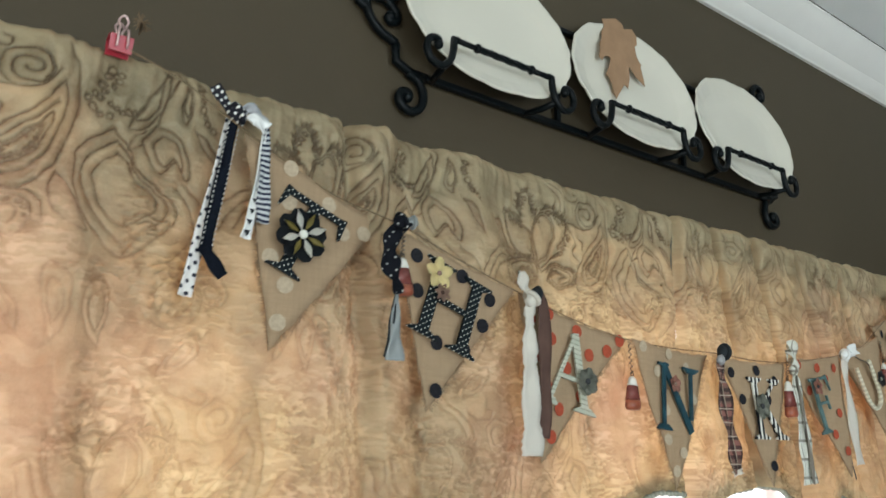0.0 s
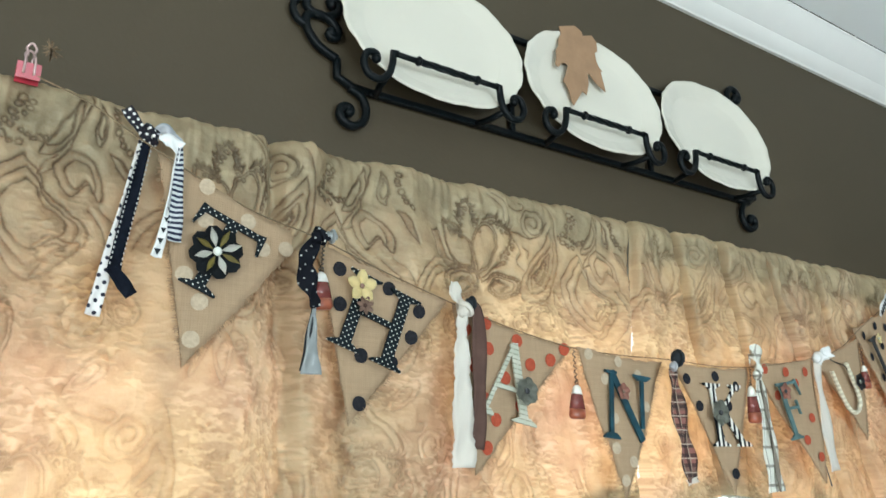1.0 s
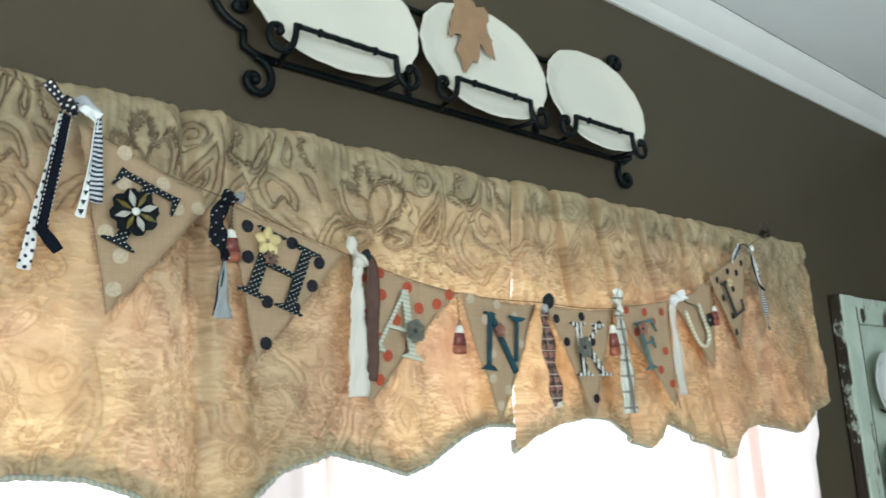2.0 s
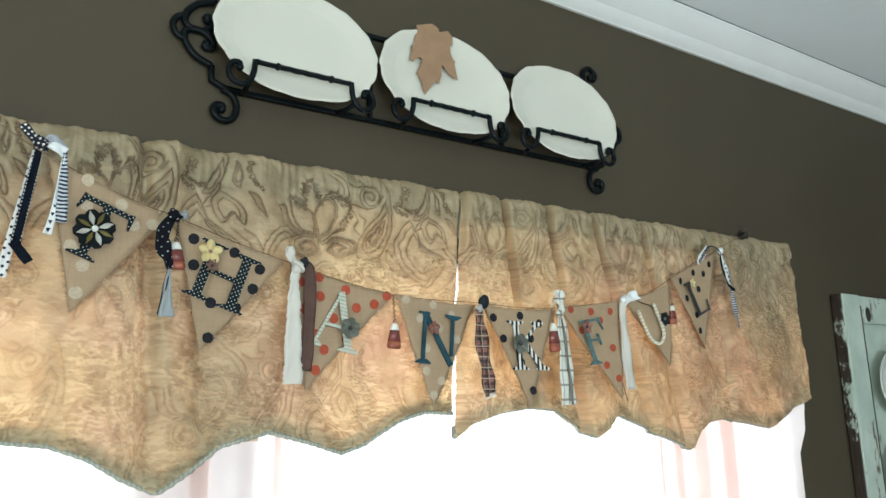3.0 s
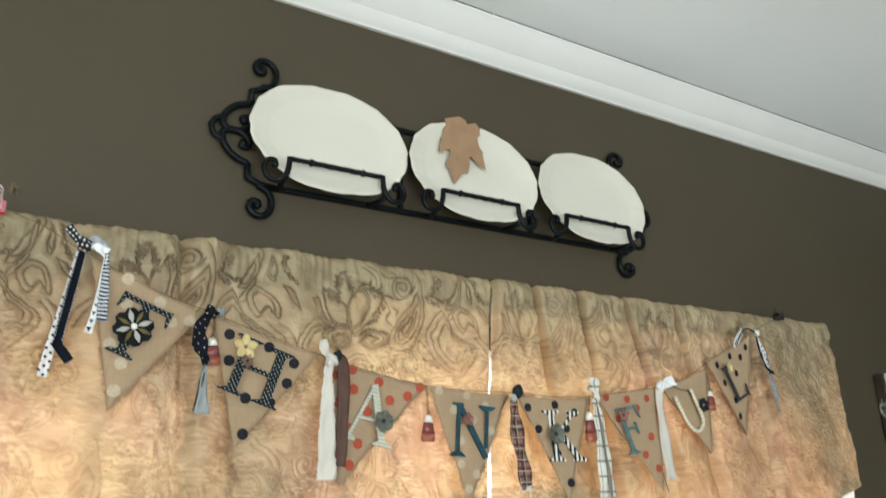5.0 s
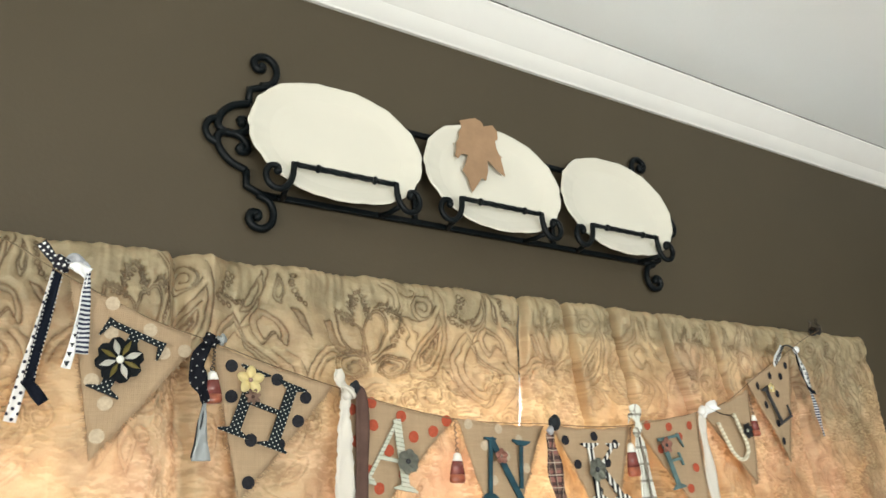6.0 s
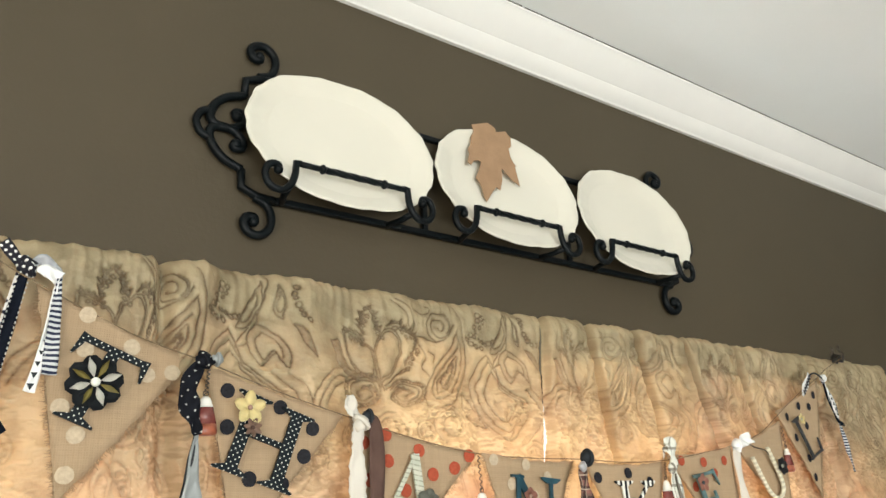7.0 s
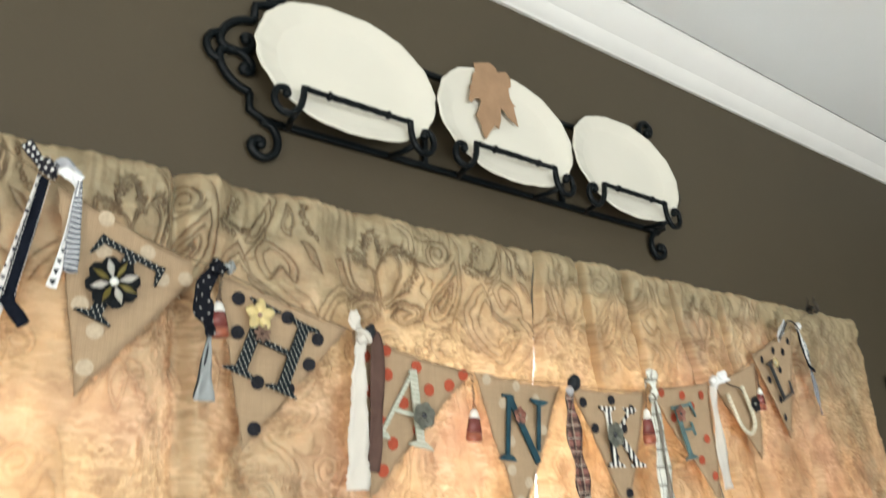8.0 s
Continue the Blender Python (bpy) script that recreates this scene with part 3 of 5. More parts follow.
LEFT_EDGE = [(-0.945, 1.838), (-0.80, 1.785), (-0.715, 1.806), (-0.674, 1.809), (-0.616, 1.802), (-0.573, 1.785), (-0.535, 1.760), (-0.495, 1.741), (-0.455, 1.765), (-0.418, 1.794), (-0.350, 1.810), (-0.292, 1.794), (-0.240, 1.777), (-0.205, 1.788), (-0.148, 1.819), (-0.10, 1.831), (-0.0475, 1.828)]
RIGHT_EDGE = [(-0.043, 1.790), (-0.015, 1.813), (0.05, 1.829), (0.113, 1.835), (0.162, 1.830), (0.21, 1.802), (0.253, 1.781), (0.285, 1.795), (0.309, 1.819), (0.36, 1.801), (0.409, 1.783), (0.46, 1.765), (0.507, 1.749), (0.522, 1.768), (0.537, 1.785), (0.57, 1.800), (0.608, 1.806), (0.68, 1.796), (0.758, 1.783), (0.81, 1.800), (0.87, 1.825), (0.936, 1.842)]


# unseen strips that hold back window light: centre, width, top, height above hem
DIMMING_FOLDS = [(-0.86, 0.04, 2.15, 0.012), (-0.56, 0.10, 2.19, 0.20), (-0.70, 0.15, 2.19, 0.16), (-0.755, 0.028, 2.15, 0.012), (-0.62, 0.022, 2.15, 0.012), (-0.508, 0.030, 2.15, 0.012), (-0.425, 0.115, 1.955, 0.010), (-0.285, 0.020, 2.15, 0.012), (-0.205, 0.016, 2.0, 0.012),
              (0.035, 0.030, 2.15, 0.012), (0.12, 0.022, 2.15, 0.012), (0.205, 0.030, 2.16, 0.012), (0.185, 0.235, 1.935, 0.022), (0.335, 0.035, 2.16, 0.022), (0.425, 0.10, 2.02, 0.020), (0.475, 0.018, 2.15, 0.012), (0.575, 0.11, 2.08, 0.022), (0.655, 0.03, 2.14, 0.014), (0.795, 0.19, 2.16, 0.04), (0.86, 0.11, 2.18, 0.03), (0.80, 0.27, 2.19, 0.17)]


def edge_curl(side, from_edge, z):
    """How far the free edge of the fuller panel turns back towards the window (0..1)."""
    return side * np.exp(-np.clip(from_edge, 0, 1) / 0.022) * np.clip((2.12 - z) / 0.26, 0, 1)


def valance(edge, top_x, label, side=0.0):
    """One panel: cloth on a rod pocket, hem facing and cord. Its top runs over top_x, its bottom along edge."""
    (a0, a1), n = top_x, len(edge)
    thing = group_at("valance", ((a0 + a1) / 2, -0.06, 2.19), label, "valance", "valance panels")
    nu, nv = int((a1 - a0) / 0.00085), 440
    s = np.linspace(0, 1, nu)
    bx = np.interp(s, np.linspace(0, 1, 400), np.interp(np.linspace(0, 1, 400), [(e[0] - edge[0][0]) / (edge[-1][0] - edge[0][0]) for e in edge], [e[0] for e in edge]))
    bz = np.interp(bx, [e[0] for e in edge], [e[1] for e in edge])
    k = np.array([0.25, 0.5, 0.25])
    for _ in range(3):
        bz[1:-1] = np.convolve(bz, k, "valid")
    tx = a0 + (a1 - a0) * s
    tz = 2.2045 + 0.0012 * np.sin(tx * 41) + 0.0006 * np.sin(tx * 167 + 1 + np.sin(tx * 19)) + 0.0007 * np.sin(tx * 410 + 2 * np.sin(tx * 57)) * (tx < 0.5) - 0.005 * hump(tx, 0.086, 0.005) - 0.005 * hump(tx, 0.19, 0.005) - 0.005 * hump(tx, 0.30, 0.006) - 0.004 * hump(tx, 0.44, 0.006) - 0.006 * hump(tx, -0.002, 0.006) - 0.004 * hump(tx, -0.525, 0.006) + 0.008 * np.clip(tx - 0.5, 0, 1)
    v = np.linspace(0, 1, nv)
    Z = tz[:, None] + (bz - tz)[:, None] * v[None]
    Xs = tx[:, None] + (bx - tx)[:, None] * v[None]
    curl = edge_curl(side, Xs - Xs[:1], Z)
    Y = valance_depth(Xs, Z) + 0.020 * curl
    Xs = Xs + 0.0085 * curl
    # the top rolls back over the rod
    Y = Y + 0.012 * np.exp(-((tz[:, None] - Z) / 0.006))
    u_cloth = Xs + 0.003 * np.sin(9 * Z + 5 * Xs) + 0.35 * (Y + 0.11)
    v_cloth = (2.2 - Z) + 0.003 * np.sin(11 * Xs + 2)
    u_cloth = np.where(Xs > -0.02, u_cloth * 1.18 + 0.02 * np.sin(14 * Xs), u_cloth)
    u_cloth = u_cloth - 0.056 / (1 + np.exp((Xs + 0.53) / 0.006))
    warp = 0.0035 * (field(u_cloth, v_cloth, 0.022, 1) - 0.5) + 0.0022 * (field(u_cloth, v_cloth, 0.008, 2) - 0.5)
    drift = 0.0035 * (field(u_cloth, v_cloth, 0.022, 3) - 0.5) + 0.0022 * (field(u_cloth, v_cloth, 0.008, 4) - 0.5)
    Y = Y - 0.0060 * (a0 > -0.5)
    Y = Y + 0.030 * crumple(u_cloth, v_cloth) * (0.7 + 0.5 * (Xs > 0))
    line, fill, far = motif_at(u_cloth + warp, np.clip(v_cloth + drift, 0, None))
    # the drawing is faded below the heading, as if washed out by window glow
    bold = (1 - 0.74 * np.clip((v_cloth - 0.10) / 0.11, 0, 1)) * (1 - 0.45 * (Xs > 0.01))
    # the ground has soft light and dark patches; shade is painted along the drawing
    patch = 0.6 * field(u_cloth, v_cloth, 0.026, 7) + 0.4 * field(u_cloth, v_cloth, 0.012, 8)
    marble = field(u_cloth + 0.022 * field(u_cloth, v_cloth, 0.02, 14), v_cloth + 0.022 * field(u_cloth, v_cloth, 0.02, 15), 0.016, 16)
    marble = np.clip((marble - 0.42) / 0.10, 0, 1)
    shade_tone = np.clip(0.50 + 0.28 * marble + 1.05 * (patch - 0.5) - 0.40 * bold * np.exp(-far / 0.0022), 0, 1)
    # fine puckers where the quilting draws the cloth together, their highlights painted too
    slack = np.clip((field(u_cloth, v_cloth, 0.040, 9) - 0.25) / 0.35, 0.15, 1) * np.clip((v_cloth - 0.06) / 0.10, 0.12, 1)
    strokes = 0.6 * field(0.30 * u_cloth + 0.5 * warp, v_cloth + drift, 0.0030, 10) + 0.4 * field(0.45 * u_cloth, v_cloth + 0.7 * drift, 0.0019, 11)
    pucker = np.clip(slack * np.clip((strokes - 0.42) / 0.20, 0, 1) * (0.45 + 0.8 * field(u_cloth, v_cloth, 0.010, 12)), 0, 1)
    line, fill = line * bold * np.clip(0.38 + 0.95 * field(u_cloth, v_cloth, 0.012, 13) + 0.35 * (field(u_cloth, v_cloth, 0.003, 17) - 0.5), 0, 1), fill * bold * (0.55 + 0.6 * field(u_cloth, v_cloth, 0.005, 18))
    col = np.stack([line, fill, pucker, shade_tone], -1)
    Y = Y - 0.0026 * np.sqrt(np.clip(far / 0.010, 0, 1)) + 0.0006 * fill + 0.0011 * line - 0.0020 * pucker - 0.0020 * shade_tone
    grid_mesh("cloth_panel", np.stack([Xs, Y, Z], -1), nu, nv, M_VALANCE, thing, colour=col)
    # facing behind the scalloped hem, dim so that a band above the cord darkens
    h = np.linspace(0, 1, 8)
    hz = bz[:, None] + 0.019 * h[None] + 0.0030 * np.sin(bx * 210)[:, None] * h[None]
    hx = bx[:, None] + (tx - bx)[:, None] * 0.05 * h[None]
    curl = edge_curl(side, hx - hx[:1], hz)
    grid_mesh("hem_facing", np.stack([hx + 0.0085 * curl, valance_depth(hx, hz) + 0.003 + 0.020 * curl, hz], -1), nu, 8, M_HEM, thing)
    # unseen layers added behind the panel to dim the window's glow in bands
    for fx, fw, top, low in DIMMING_FOLDS:
        if edge[0][0] + 0.02 < fx < edge[-1][0] - 0.02:
            low_z = float(np.interp(fx, bx, bz)) + low
            Xf, Zf = np.meshgrid(np.linspace(-0.5, 0.5, 14), np.linspace(top, low_z, 60), indexing="ij")
            spread = 0.65 + 0.35 * (top - Zf) / (top - low_z)
            Xf = fx + Xf * fw * spread + 0.006 * np.sin(14 * Zf + 40 * fx)
            grid_mesh("dimming_fold", np.stack([Xf, valance_depth(Xf, Zf) + 0.009 + 0.003 * np.cos((Xf - fx) / fw * 3.1), Zf], -1), 14, 60, M_FOLD, thing)
    # pocket layer at the rod, made deep and opaque to keep glow off the heading
    pz = np.linspace(0.0, 0.072, 6)
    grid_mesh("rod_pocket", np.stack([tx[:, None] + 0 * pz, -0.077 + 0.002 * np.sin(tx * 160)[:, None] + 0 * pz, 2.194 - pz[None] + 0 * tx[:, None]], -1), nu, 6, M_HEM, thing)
    bm = bmesh.new()
    curl = edge_curl(side, bx - bx[0], bz)
    pts = [(bx[i] + 0.0085 * curl[i], valance_depth(bx[i], bz[i]) - 0.002 + 0.020 * curl[i], bz[i]) for i in range(0, nu, 5)]
    count = len(pts)
    tube(bm, pts, lambda f: 0.0032 + 0.0008 * math.sin(f * count * 2.1), 6)
    part("cord", bm, M_CORD, thing, "twisted cord trim")
    return thing


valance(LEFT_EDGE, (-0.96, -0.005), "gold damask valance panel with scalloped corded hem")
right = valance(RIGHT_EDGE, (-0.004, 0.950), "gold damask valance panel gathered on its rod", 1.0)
# the return of the end to the wall
rz = np.linspace(0, 1, 60)
ry = np.linspace(0, 1, 20)
Zr = (2.203 + (1.847 - 2.203) * rz)[None, :] + 0 * ry[:, None]
x_end = 0.950 + (0.936 - 0.950) * rz
Yr = valance_depth(x_end, Zr[0])[None, :] * (1 - ry[:, None]) - 0.004 * ry[:, None]
Xr = x_end[None, :] + 0.006 * np.sin(ry * math.pi)[:, None]
grid_mesh("side_return", np.stack([Xr, Yr, Zr], -1), 20, 60, M_VALANCE, right)

rod = group_at("curtain_rod", (0, -0.075, 2.175), "plain metal curtain rod inside the valance pocket", "curtain rod")
M_ROD = plain("rod_metal", (0.35, 0.33, 0.3), 0.35, 0.9)
bm = bmesh.new()
tube(bm, [(-0.93, -0.004, 2.175), (-0.935, -0.05, 2.175), (-0.92, -0.068, 2.175), (0.0, -0.068, 2.175), (0.90, -0.068, 2.175), (0.920, -0.05, 2.175), (0.918, -0.004, 2.175)], 0.006)
part("rod", bm, M_ROD, rod)

# sheer curtains behind
for a, b, ph in ((-1.03, -0.02, 0.0), (-0.01, 0.985, 1.0)):
    th = group_at("sheer_curtain", ((a + b) / 2, -0.045, 0.06), "white sheer curtain panel with soft pinkish folds", "curtain", "sheer panels")
    nu, nv = 260, 40
    X, Zs = np.meshgrid(np.linspace(a, b, nu), np.linspace(2.08, 0.06, nv), indexing="ij")
    # the outer end spreads up to the rod's end
    X = X + 0.065 * ph * np.clip((Zs - 1.74) / 0.10, 0, 1) * ((X - a) / (b - a)) ** 8
    Ys = -0.040 + 0.010 * np.sin(X * 34 + ph + 2.0 * np.sin(X * 7)) + 0.006 * np.sin(X * 71 + 2 * ph)
    grid_mesh("voile", np.stack([X, Ys, Zs], -1), nu, nv, M_SHEER, th)
    # fullness hanging double towards the outer end, added to dim the valance's glow
    for fx, fw in ((0.545, 0.12), (0.70, 0.16), (0.865, 0.13)):
        if a < fx < b:
            Xf, Zf = np.meshgrid(np.linspace(fx - fw / 2, fx + fw / 2, 24), np.linspace(2.075, 0.06, nv), indexing="ij")
            grid_mesh("voile_fold", np.stack([Xf, -0.030 + 0.004 * np.sin(Xf * 60 + fx), Zf], -1), 24, nv, M_SHEER, th)
    for fx, fw in ((-0.74, 0.03), (-0.42, 0.035), (-0.30, 0.018), (0.25, 0.06), (0.31, 0.016), (0.50, 0.02), (0.56, 0.03), (0.645, 0.035), (0.72, 0.035), (0.80, 0.012)):
        if a < fx < b:
            Xf, Zf = np.meshgrid(np.linspace(fx - fw / 2, fx + fw / 2, 8), np.linspace(2.075, 0.06, nv), indexing="ij")
            grid_mesh("pleat_fold", np.stack([Xf, -0.036 + 0.010 * np.sin(Xf * 34 + ph + 2.0 * np.sin(Xf * 7)) + 0.006 * np.sin(Xf * 71 + 2 * ph), Zf], -1), 8, nv, M_SHEER_FOLD, th)

# ---- plates and rack ----
RACK_X, RACK_Z = 0.005, 2.4225
PLATES = (-0.281, 0.0125, 0.3065)
LEAN = 8.5
PLATE_Z = 2.3243 + 0.1040 * math.cos(radians(LEAN))


def plate(place, label):
    """An oval platter with a scalloped rim, a raised lip and a foot; it leans back."""
    bm = bmesh.new()
    n, rings = 208, []
    prof = [(0.0, 0.003), (0.2, 0.003), (0.4, 0.0026), (0.55, 0.0019), (0.66, 0.0008), (0.76, -0.0020), (0.86, -0.0062), (0.94, -0.0100), (0.985, -0.0125), (1.0, -0.0120), (1.0, -0.0100), (0.97, -0.0080), (0.86, -0.0030), (0.72, 0.003), (0.60, 0.0055), (0.57, 0.0085), (0.54, 0.006), (0.0, 0.006)]
    for r, y in prof[1:-1]:
        ring = []
        for k in range(n):
            a = 2 * math.pi * k / n
            sc = 1 + (0.006 * math.sin(6 * a + 0.7) + 0.007 * math.sin(15 * a + 0.8 * math.sin(2 * a)) + 0.0035 * math.sin(29 * a)) * max(0, (r - 0.6) / 0.4)
            ca, sa = math.cos(a), math.sin(a)
            q = (abs(ca) ** 2.15 + abs(sa) ** 2.15) ** (-1 / 2.15)
            ring.append(bm.verts.new((0.1435 * r * sc * q * ca, y, 0.1040 * r * sc * q * sa)))
        rings.append(ring)
    m = Matrix.Translation(place) @ Matrix.Rotation(radians(-LEAN), 4, "X")
    thing = new("platter")
    thing.matrix_world = m
    thing.empty_display_size = 0.02
    bpy.context.view_layer.update()
    tables = [[v.co.copy() for v in ring] for ring in rings]
    bm.free()
    for name, first, last, middle in (("well", 0, 4, 0.003), ("rim", 4, len(tables) - 1, 0.006)):
        bm = bmesh.new()
        made = [[bm.verts.new(c) for c in ring] for ring in tables[first : last + 1]]
        for a, b in zip(made, made[1:]):
            for k in range(n):
                bm.faces.new((a[k], a[(k + 1) % n], b[(k + 1) % n], b[k]))
        c, ring = bm.verts.new((0, middle, 0)), made[0] if name == "well" else made[-1]
        for k in range(n):
            bm.faces.new((ring[k], ring[(k + 1) % n], c))
        ob = part(name, bm, M_PLATE)
        ob.parent = thing
    return tagged(thing, label, "plate", "platters in the rack")


for x, label in zip(PLATES, ("cream oval platter with wavy rim in an iron rack", "cream oval platter holding a tan leaf cutout", "cream oval platter with glossy glaze in an iron rack")):
    plate((x, -0.0295, PLATE_Z), label)


def scroll(cx, cz, r0, r1, a0, turns, y, n=26):
    return [(cx + (r0 + (r1 - r0) * k / n) * math.cos(a0 + 2 * math.pi * turns * k / n), y, cz + (r0 + (r1 - r0) * k / n) * math.sin(a0 + 2 * math.pi * turns * k / n)) for k in range(n + 1)]


rack = group_at("plate_rack", (RACK_X, 0.0, 2.335), "black wrought iron plate rack with scrolled ends on the wall", "plate rack")
yb = -0.010
for sx in (1, -1):
    for sz in (1, -1):
        def put(points):
            return [Vector((RACK_X + 0.004 + sx * (p[0] - RACK_X), p[1] if len(p) > 2 else yb, RACK_Z + sz * (p[-1] - RACK_Z))) for p in points]
        bm = bmesh.new()
        tube(bm, put([(-0.374, 2.334), (-0.398, 2.335), (-0.419, 2.344), (-0.420, 2.368)]), 0.0058)
        part("corner_bar", bm, M_IRON, rack)
        bm = bmesh.new()
        path = smooth_path([(-0.402, yb, 2.333), (-0.384, yb, 2.325), (-0.376, yb, 2.308), (-0.379, yb, 2.290), (-0.392, yb, 2.279), (-0.407, yb, 2.281), (-0.415, yb, 2.292), (-0.410, yb, 2.303), (-0.401, yb, 2.303), (-0.400, yb, 2.296)])
        path = [(-0.402 + 0.93 * (q[0] + 0.402), yb, 2.333 + 0.93 * (q[2] - 2.333)) for q in path]
        tube(bm, put(path), lambda f: 0.0054 + 0.001 * f)
        ball(bm, put([(-0.401, yb, 2.2995)])[0], 0.0066)
        part("foot_scroll", bm, M_IRON, rack)
        bm = bmesh.new()
        path = smooth_path([(-0.420, yb, 2.368), (-0.444, yb, 2.378), (-0.460, yb, 2.396), (-0.463, yb, 2.414), (-0.452, yb, 2.4225), (-0.434, yb, 2.421), (-0.421, yb, 2.411), (-0.420, yb, 2.399), (-0.429, yb, 2.396), (-0.433, yb, 2.402)])
        tube(bm, put(path), 0.0058)
        ball(bm, put([(-0.429, yb, 2.402)])[0], 0.0075)
        part("side_scroll", bm, M_IRON, rack)
    bm = bmesh.new()
    path = smooth_path([(-0.462, yb, 2.402), (-0.475, yb, 2.408), (-0.481, yb, 2.4225), (-0.475, yb, 2.437), (-0.462, yb, 2.443)])
    tube(bm, [Vector((RACK_X + 0.004 + sx * (p[0] - RACK_X), p[1], p[2])) for p in path], 0.0052)
    part("side_loop", bm, M_IRON, rack)
for z, name in ((2.334, "bottom_rail"), (2.496, "top_rail")):
    bm = bmesh.new()
    y0, y1 = (-0.0145, -0.0055) if z < 2.4 else (-0.011, -0.003)
    box(bm, (-0.370, y0, z - 0.0045), (0.388, y1, z + 0.0045), 0.0015)
    part(name, bm, M_IRON, rack, smooth=False)
for x in (-0.135, 0.158):
    bm = bmesh.new()
    box(bm, (x - 0.004, -0.013, 2.3385), (x + 0.004, -0.006, 2.4915), 0.001)
    part("upright", bm, M_IRON, rack, smooth=False)
for c in (-0.281, 0.006, 0.291):
    yh, w = -0.062, 0.083
    bm = bmesh.new()
    tube(bm, [(c - w + 0.003, yh, 2.367), (c - 0.046, yh, 2.367)], 0.0046, 4)
    tube(bm, [(c + 0.046, yh, 2.367), (c + w - 0.003, yh, 2.367)], 0.0046, 4)
    # twisted middle
    for k in range(3):
        tube(bm, [(c - 0.046 + 0.092 * i / 40, yh + 0.0017 * math.cos(2.094 * k + i * 0.22), 2.367 + 0.0017 * math.sin(2.094 * k + i * 0.22)) for i in range(41)], 0.0031, 6)
    part("twisted_bar", bm, M_IRON, rack)
    for s in (-1, 1):
        bm = bmesh.new()
        ball(bm, (c + s * 0.046, yh, 2.367), 0.0066, (0.7, 1, 1))
        part("bead", bm, M_IRON, rack)
        bm = bmesh.new()
        path = [(c + s * w, yh, 2.368)] + smooth_path([(c + s * (w + 0.001), yh, 2.352), (c + s * (w + 0.006), yh, 2.337), (c + s * (w + 0.018), yh, 2.326), (c + s * (w + 0.034), yh, 2.329), (c + s * (w + 0.041), yh, 2.343), (c + s * (w + 0.036), yh, 2.357), (c + s * (w + 0.025), yh, 2.359), (c + s * (w + 0.022), yh, 2.351)], 5)
        path = [(c + s * (w - 0.006), yh, 2.3675)] + path
        tube(bm, path, 0.0048)
        ball(bm, (c + s * (w + 0.024), yh, 2.352), 0.0062)
        part("holder_scroll", bm, M_IRON, rack)
        bm = bmesh.new()
        tube(bm, [(c + s * (w + 0.008), yh, 2.334), (c + s * (w + 0.004), -0.035, 2.3325), (c + s * (w - 0.004), -0.010, 2.333)], 0.0045)
        part("bracket", bm, M_IRON, rack)

# leaf cutout on the middle platter
LEAF = [(-0.0593, 0.1036), (-0.0253, 0.1168), (-0.0152, 0.1135), (-0.010, 0.1098), (-0.009, 0.1035), (0.0118, 0.1112), (0.0211, 0.1009), (0.020, 0.0839), (0.0133, 0.079), (0.0144, 0.0636), (0.0186, 0.0532), (0.0253, 0.0481), (0.021, 0.0458),
        (0.0262, 0.0109), (0.0089, 0.0193), (-0.0071, 0.0347), (-0.0095, 0.0296), (-0.0104, 0.0132), (-0.0175, -0.0068), (-0.0259, -0.0029), (-0.036, -0.0168), (-0.0485, -0.0341), (-0.0529, -0.0262), (-0.0548, -0.0118), (-0.0598, -0.0013),
        (-0.0647, 0.0044), (-0.0572, 0.0183), (-0.0501, 0.0357), (-0.0553, 0.0382), (-0.0646, 0.0344), (-0.0709, 0.0255), (-0.0772, 0.0303), (-0.0721, 0.0445), (-0.0726, 0.0555), (-0.0653, 0.0661), (-0.0644, 0.0789), (-0.0569, 0.0904)]
bm = bmesh.new()
slab(bm, LEAF, 0.0012)
leaf_ob = part("leaf_cutout", bm, M_LEAF, smooth=False)
leaf_ob.matrix_world = Matrix.Translation((PLATES[1], -0.0295, PLATE_Z)) @ Matrix.Rotation(radians(-LEAN), 4, "X") @ Matrix.Translation((0.0, -0.0048, 0.0012)) @ Matrix.Rotation(radians(4.4), 4, "X")
tagged(leaf_ob, "tan felt maple leaf cutout stuck on a platter", "leaf decoration")

# ---- bunting ----
M_NAVY_DOT = dotted("navy_dotted_paper", (0.004, 0.008, 0.011), (0.70, 0.70, 0.62), 0.0046, 0.15)
M_TEAL = plain("teal_enamel", (0.016, 0.055, 0.075), 0.3, vary=0.45, scale=70.0)
M_TEAL_DULL = plain("grey_teal_paint", (0.085, 0.150, 0.150), 0.5, vary=0.3, scale=70.0)
M_SCRIPT = striped("printed_paper", ((0.50, 0.50, 0.41), (0.44, 0.46, 0.37)), 2, 0.019, 0.6, [(2, 0.0052, 0.72, (0.24, 0.25, 0.20)), (0, 0.009, 0.8, (0.46, 0.46, 0.38))])
M_STRIPE = striped("black_white_stripe", ((0.012, 0.014, 0.018), (0.72, 0.72, 0.66)), 0, 0.0085)
M_CREAM = striped("cream_bead", ((0.68, 0.64, 0.50), (0.52, 0.48, 0.36)), 2, 0.007)
M_DARK = plain("dark_painted_wood", (0.030, 0.032, 0.036), 0.5, vary=0.4, scale=90.0)
M_BLACK = plain("black_felt", (0.012, 0.016, 0.020), 0.9, vary=0.2, scale=80.0)
M_WHITE = plain("white_enamel", (0.70, 0.69, 0.63), 0.4, vary=0.04)
M_OLIVE = plain("olive_gold_petal", (0.26, 0.21, 0.05), 0.45, vary=0.2, scale=120.0)
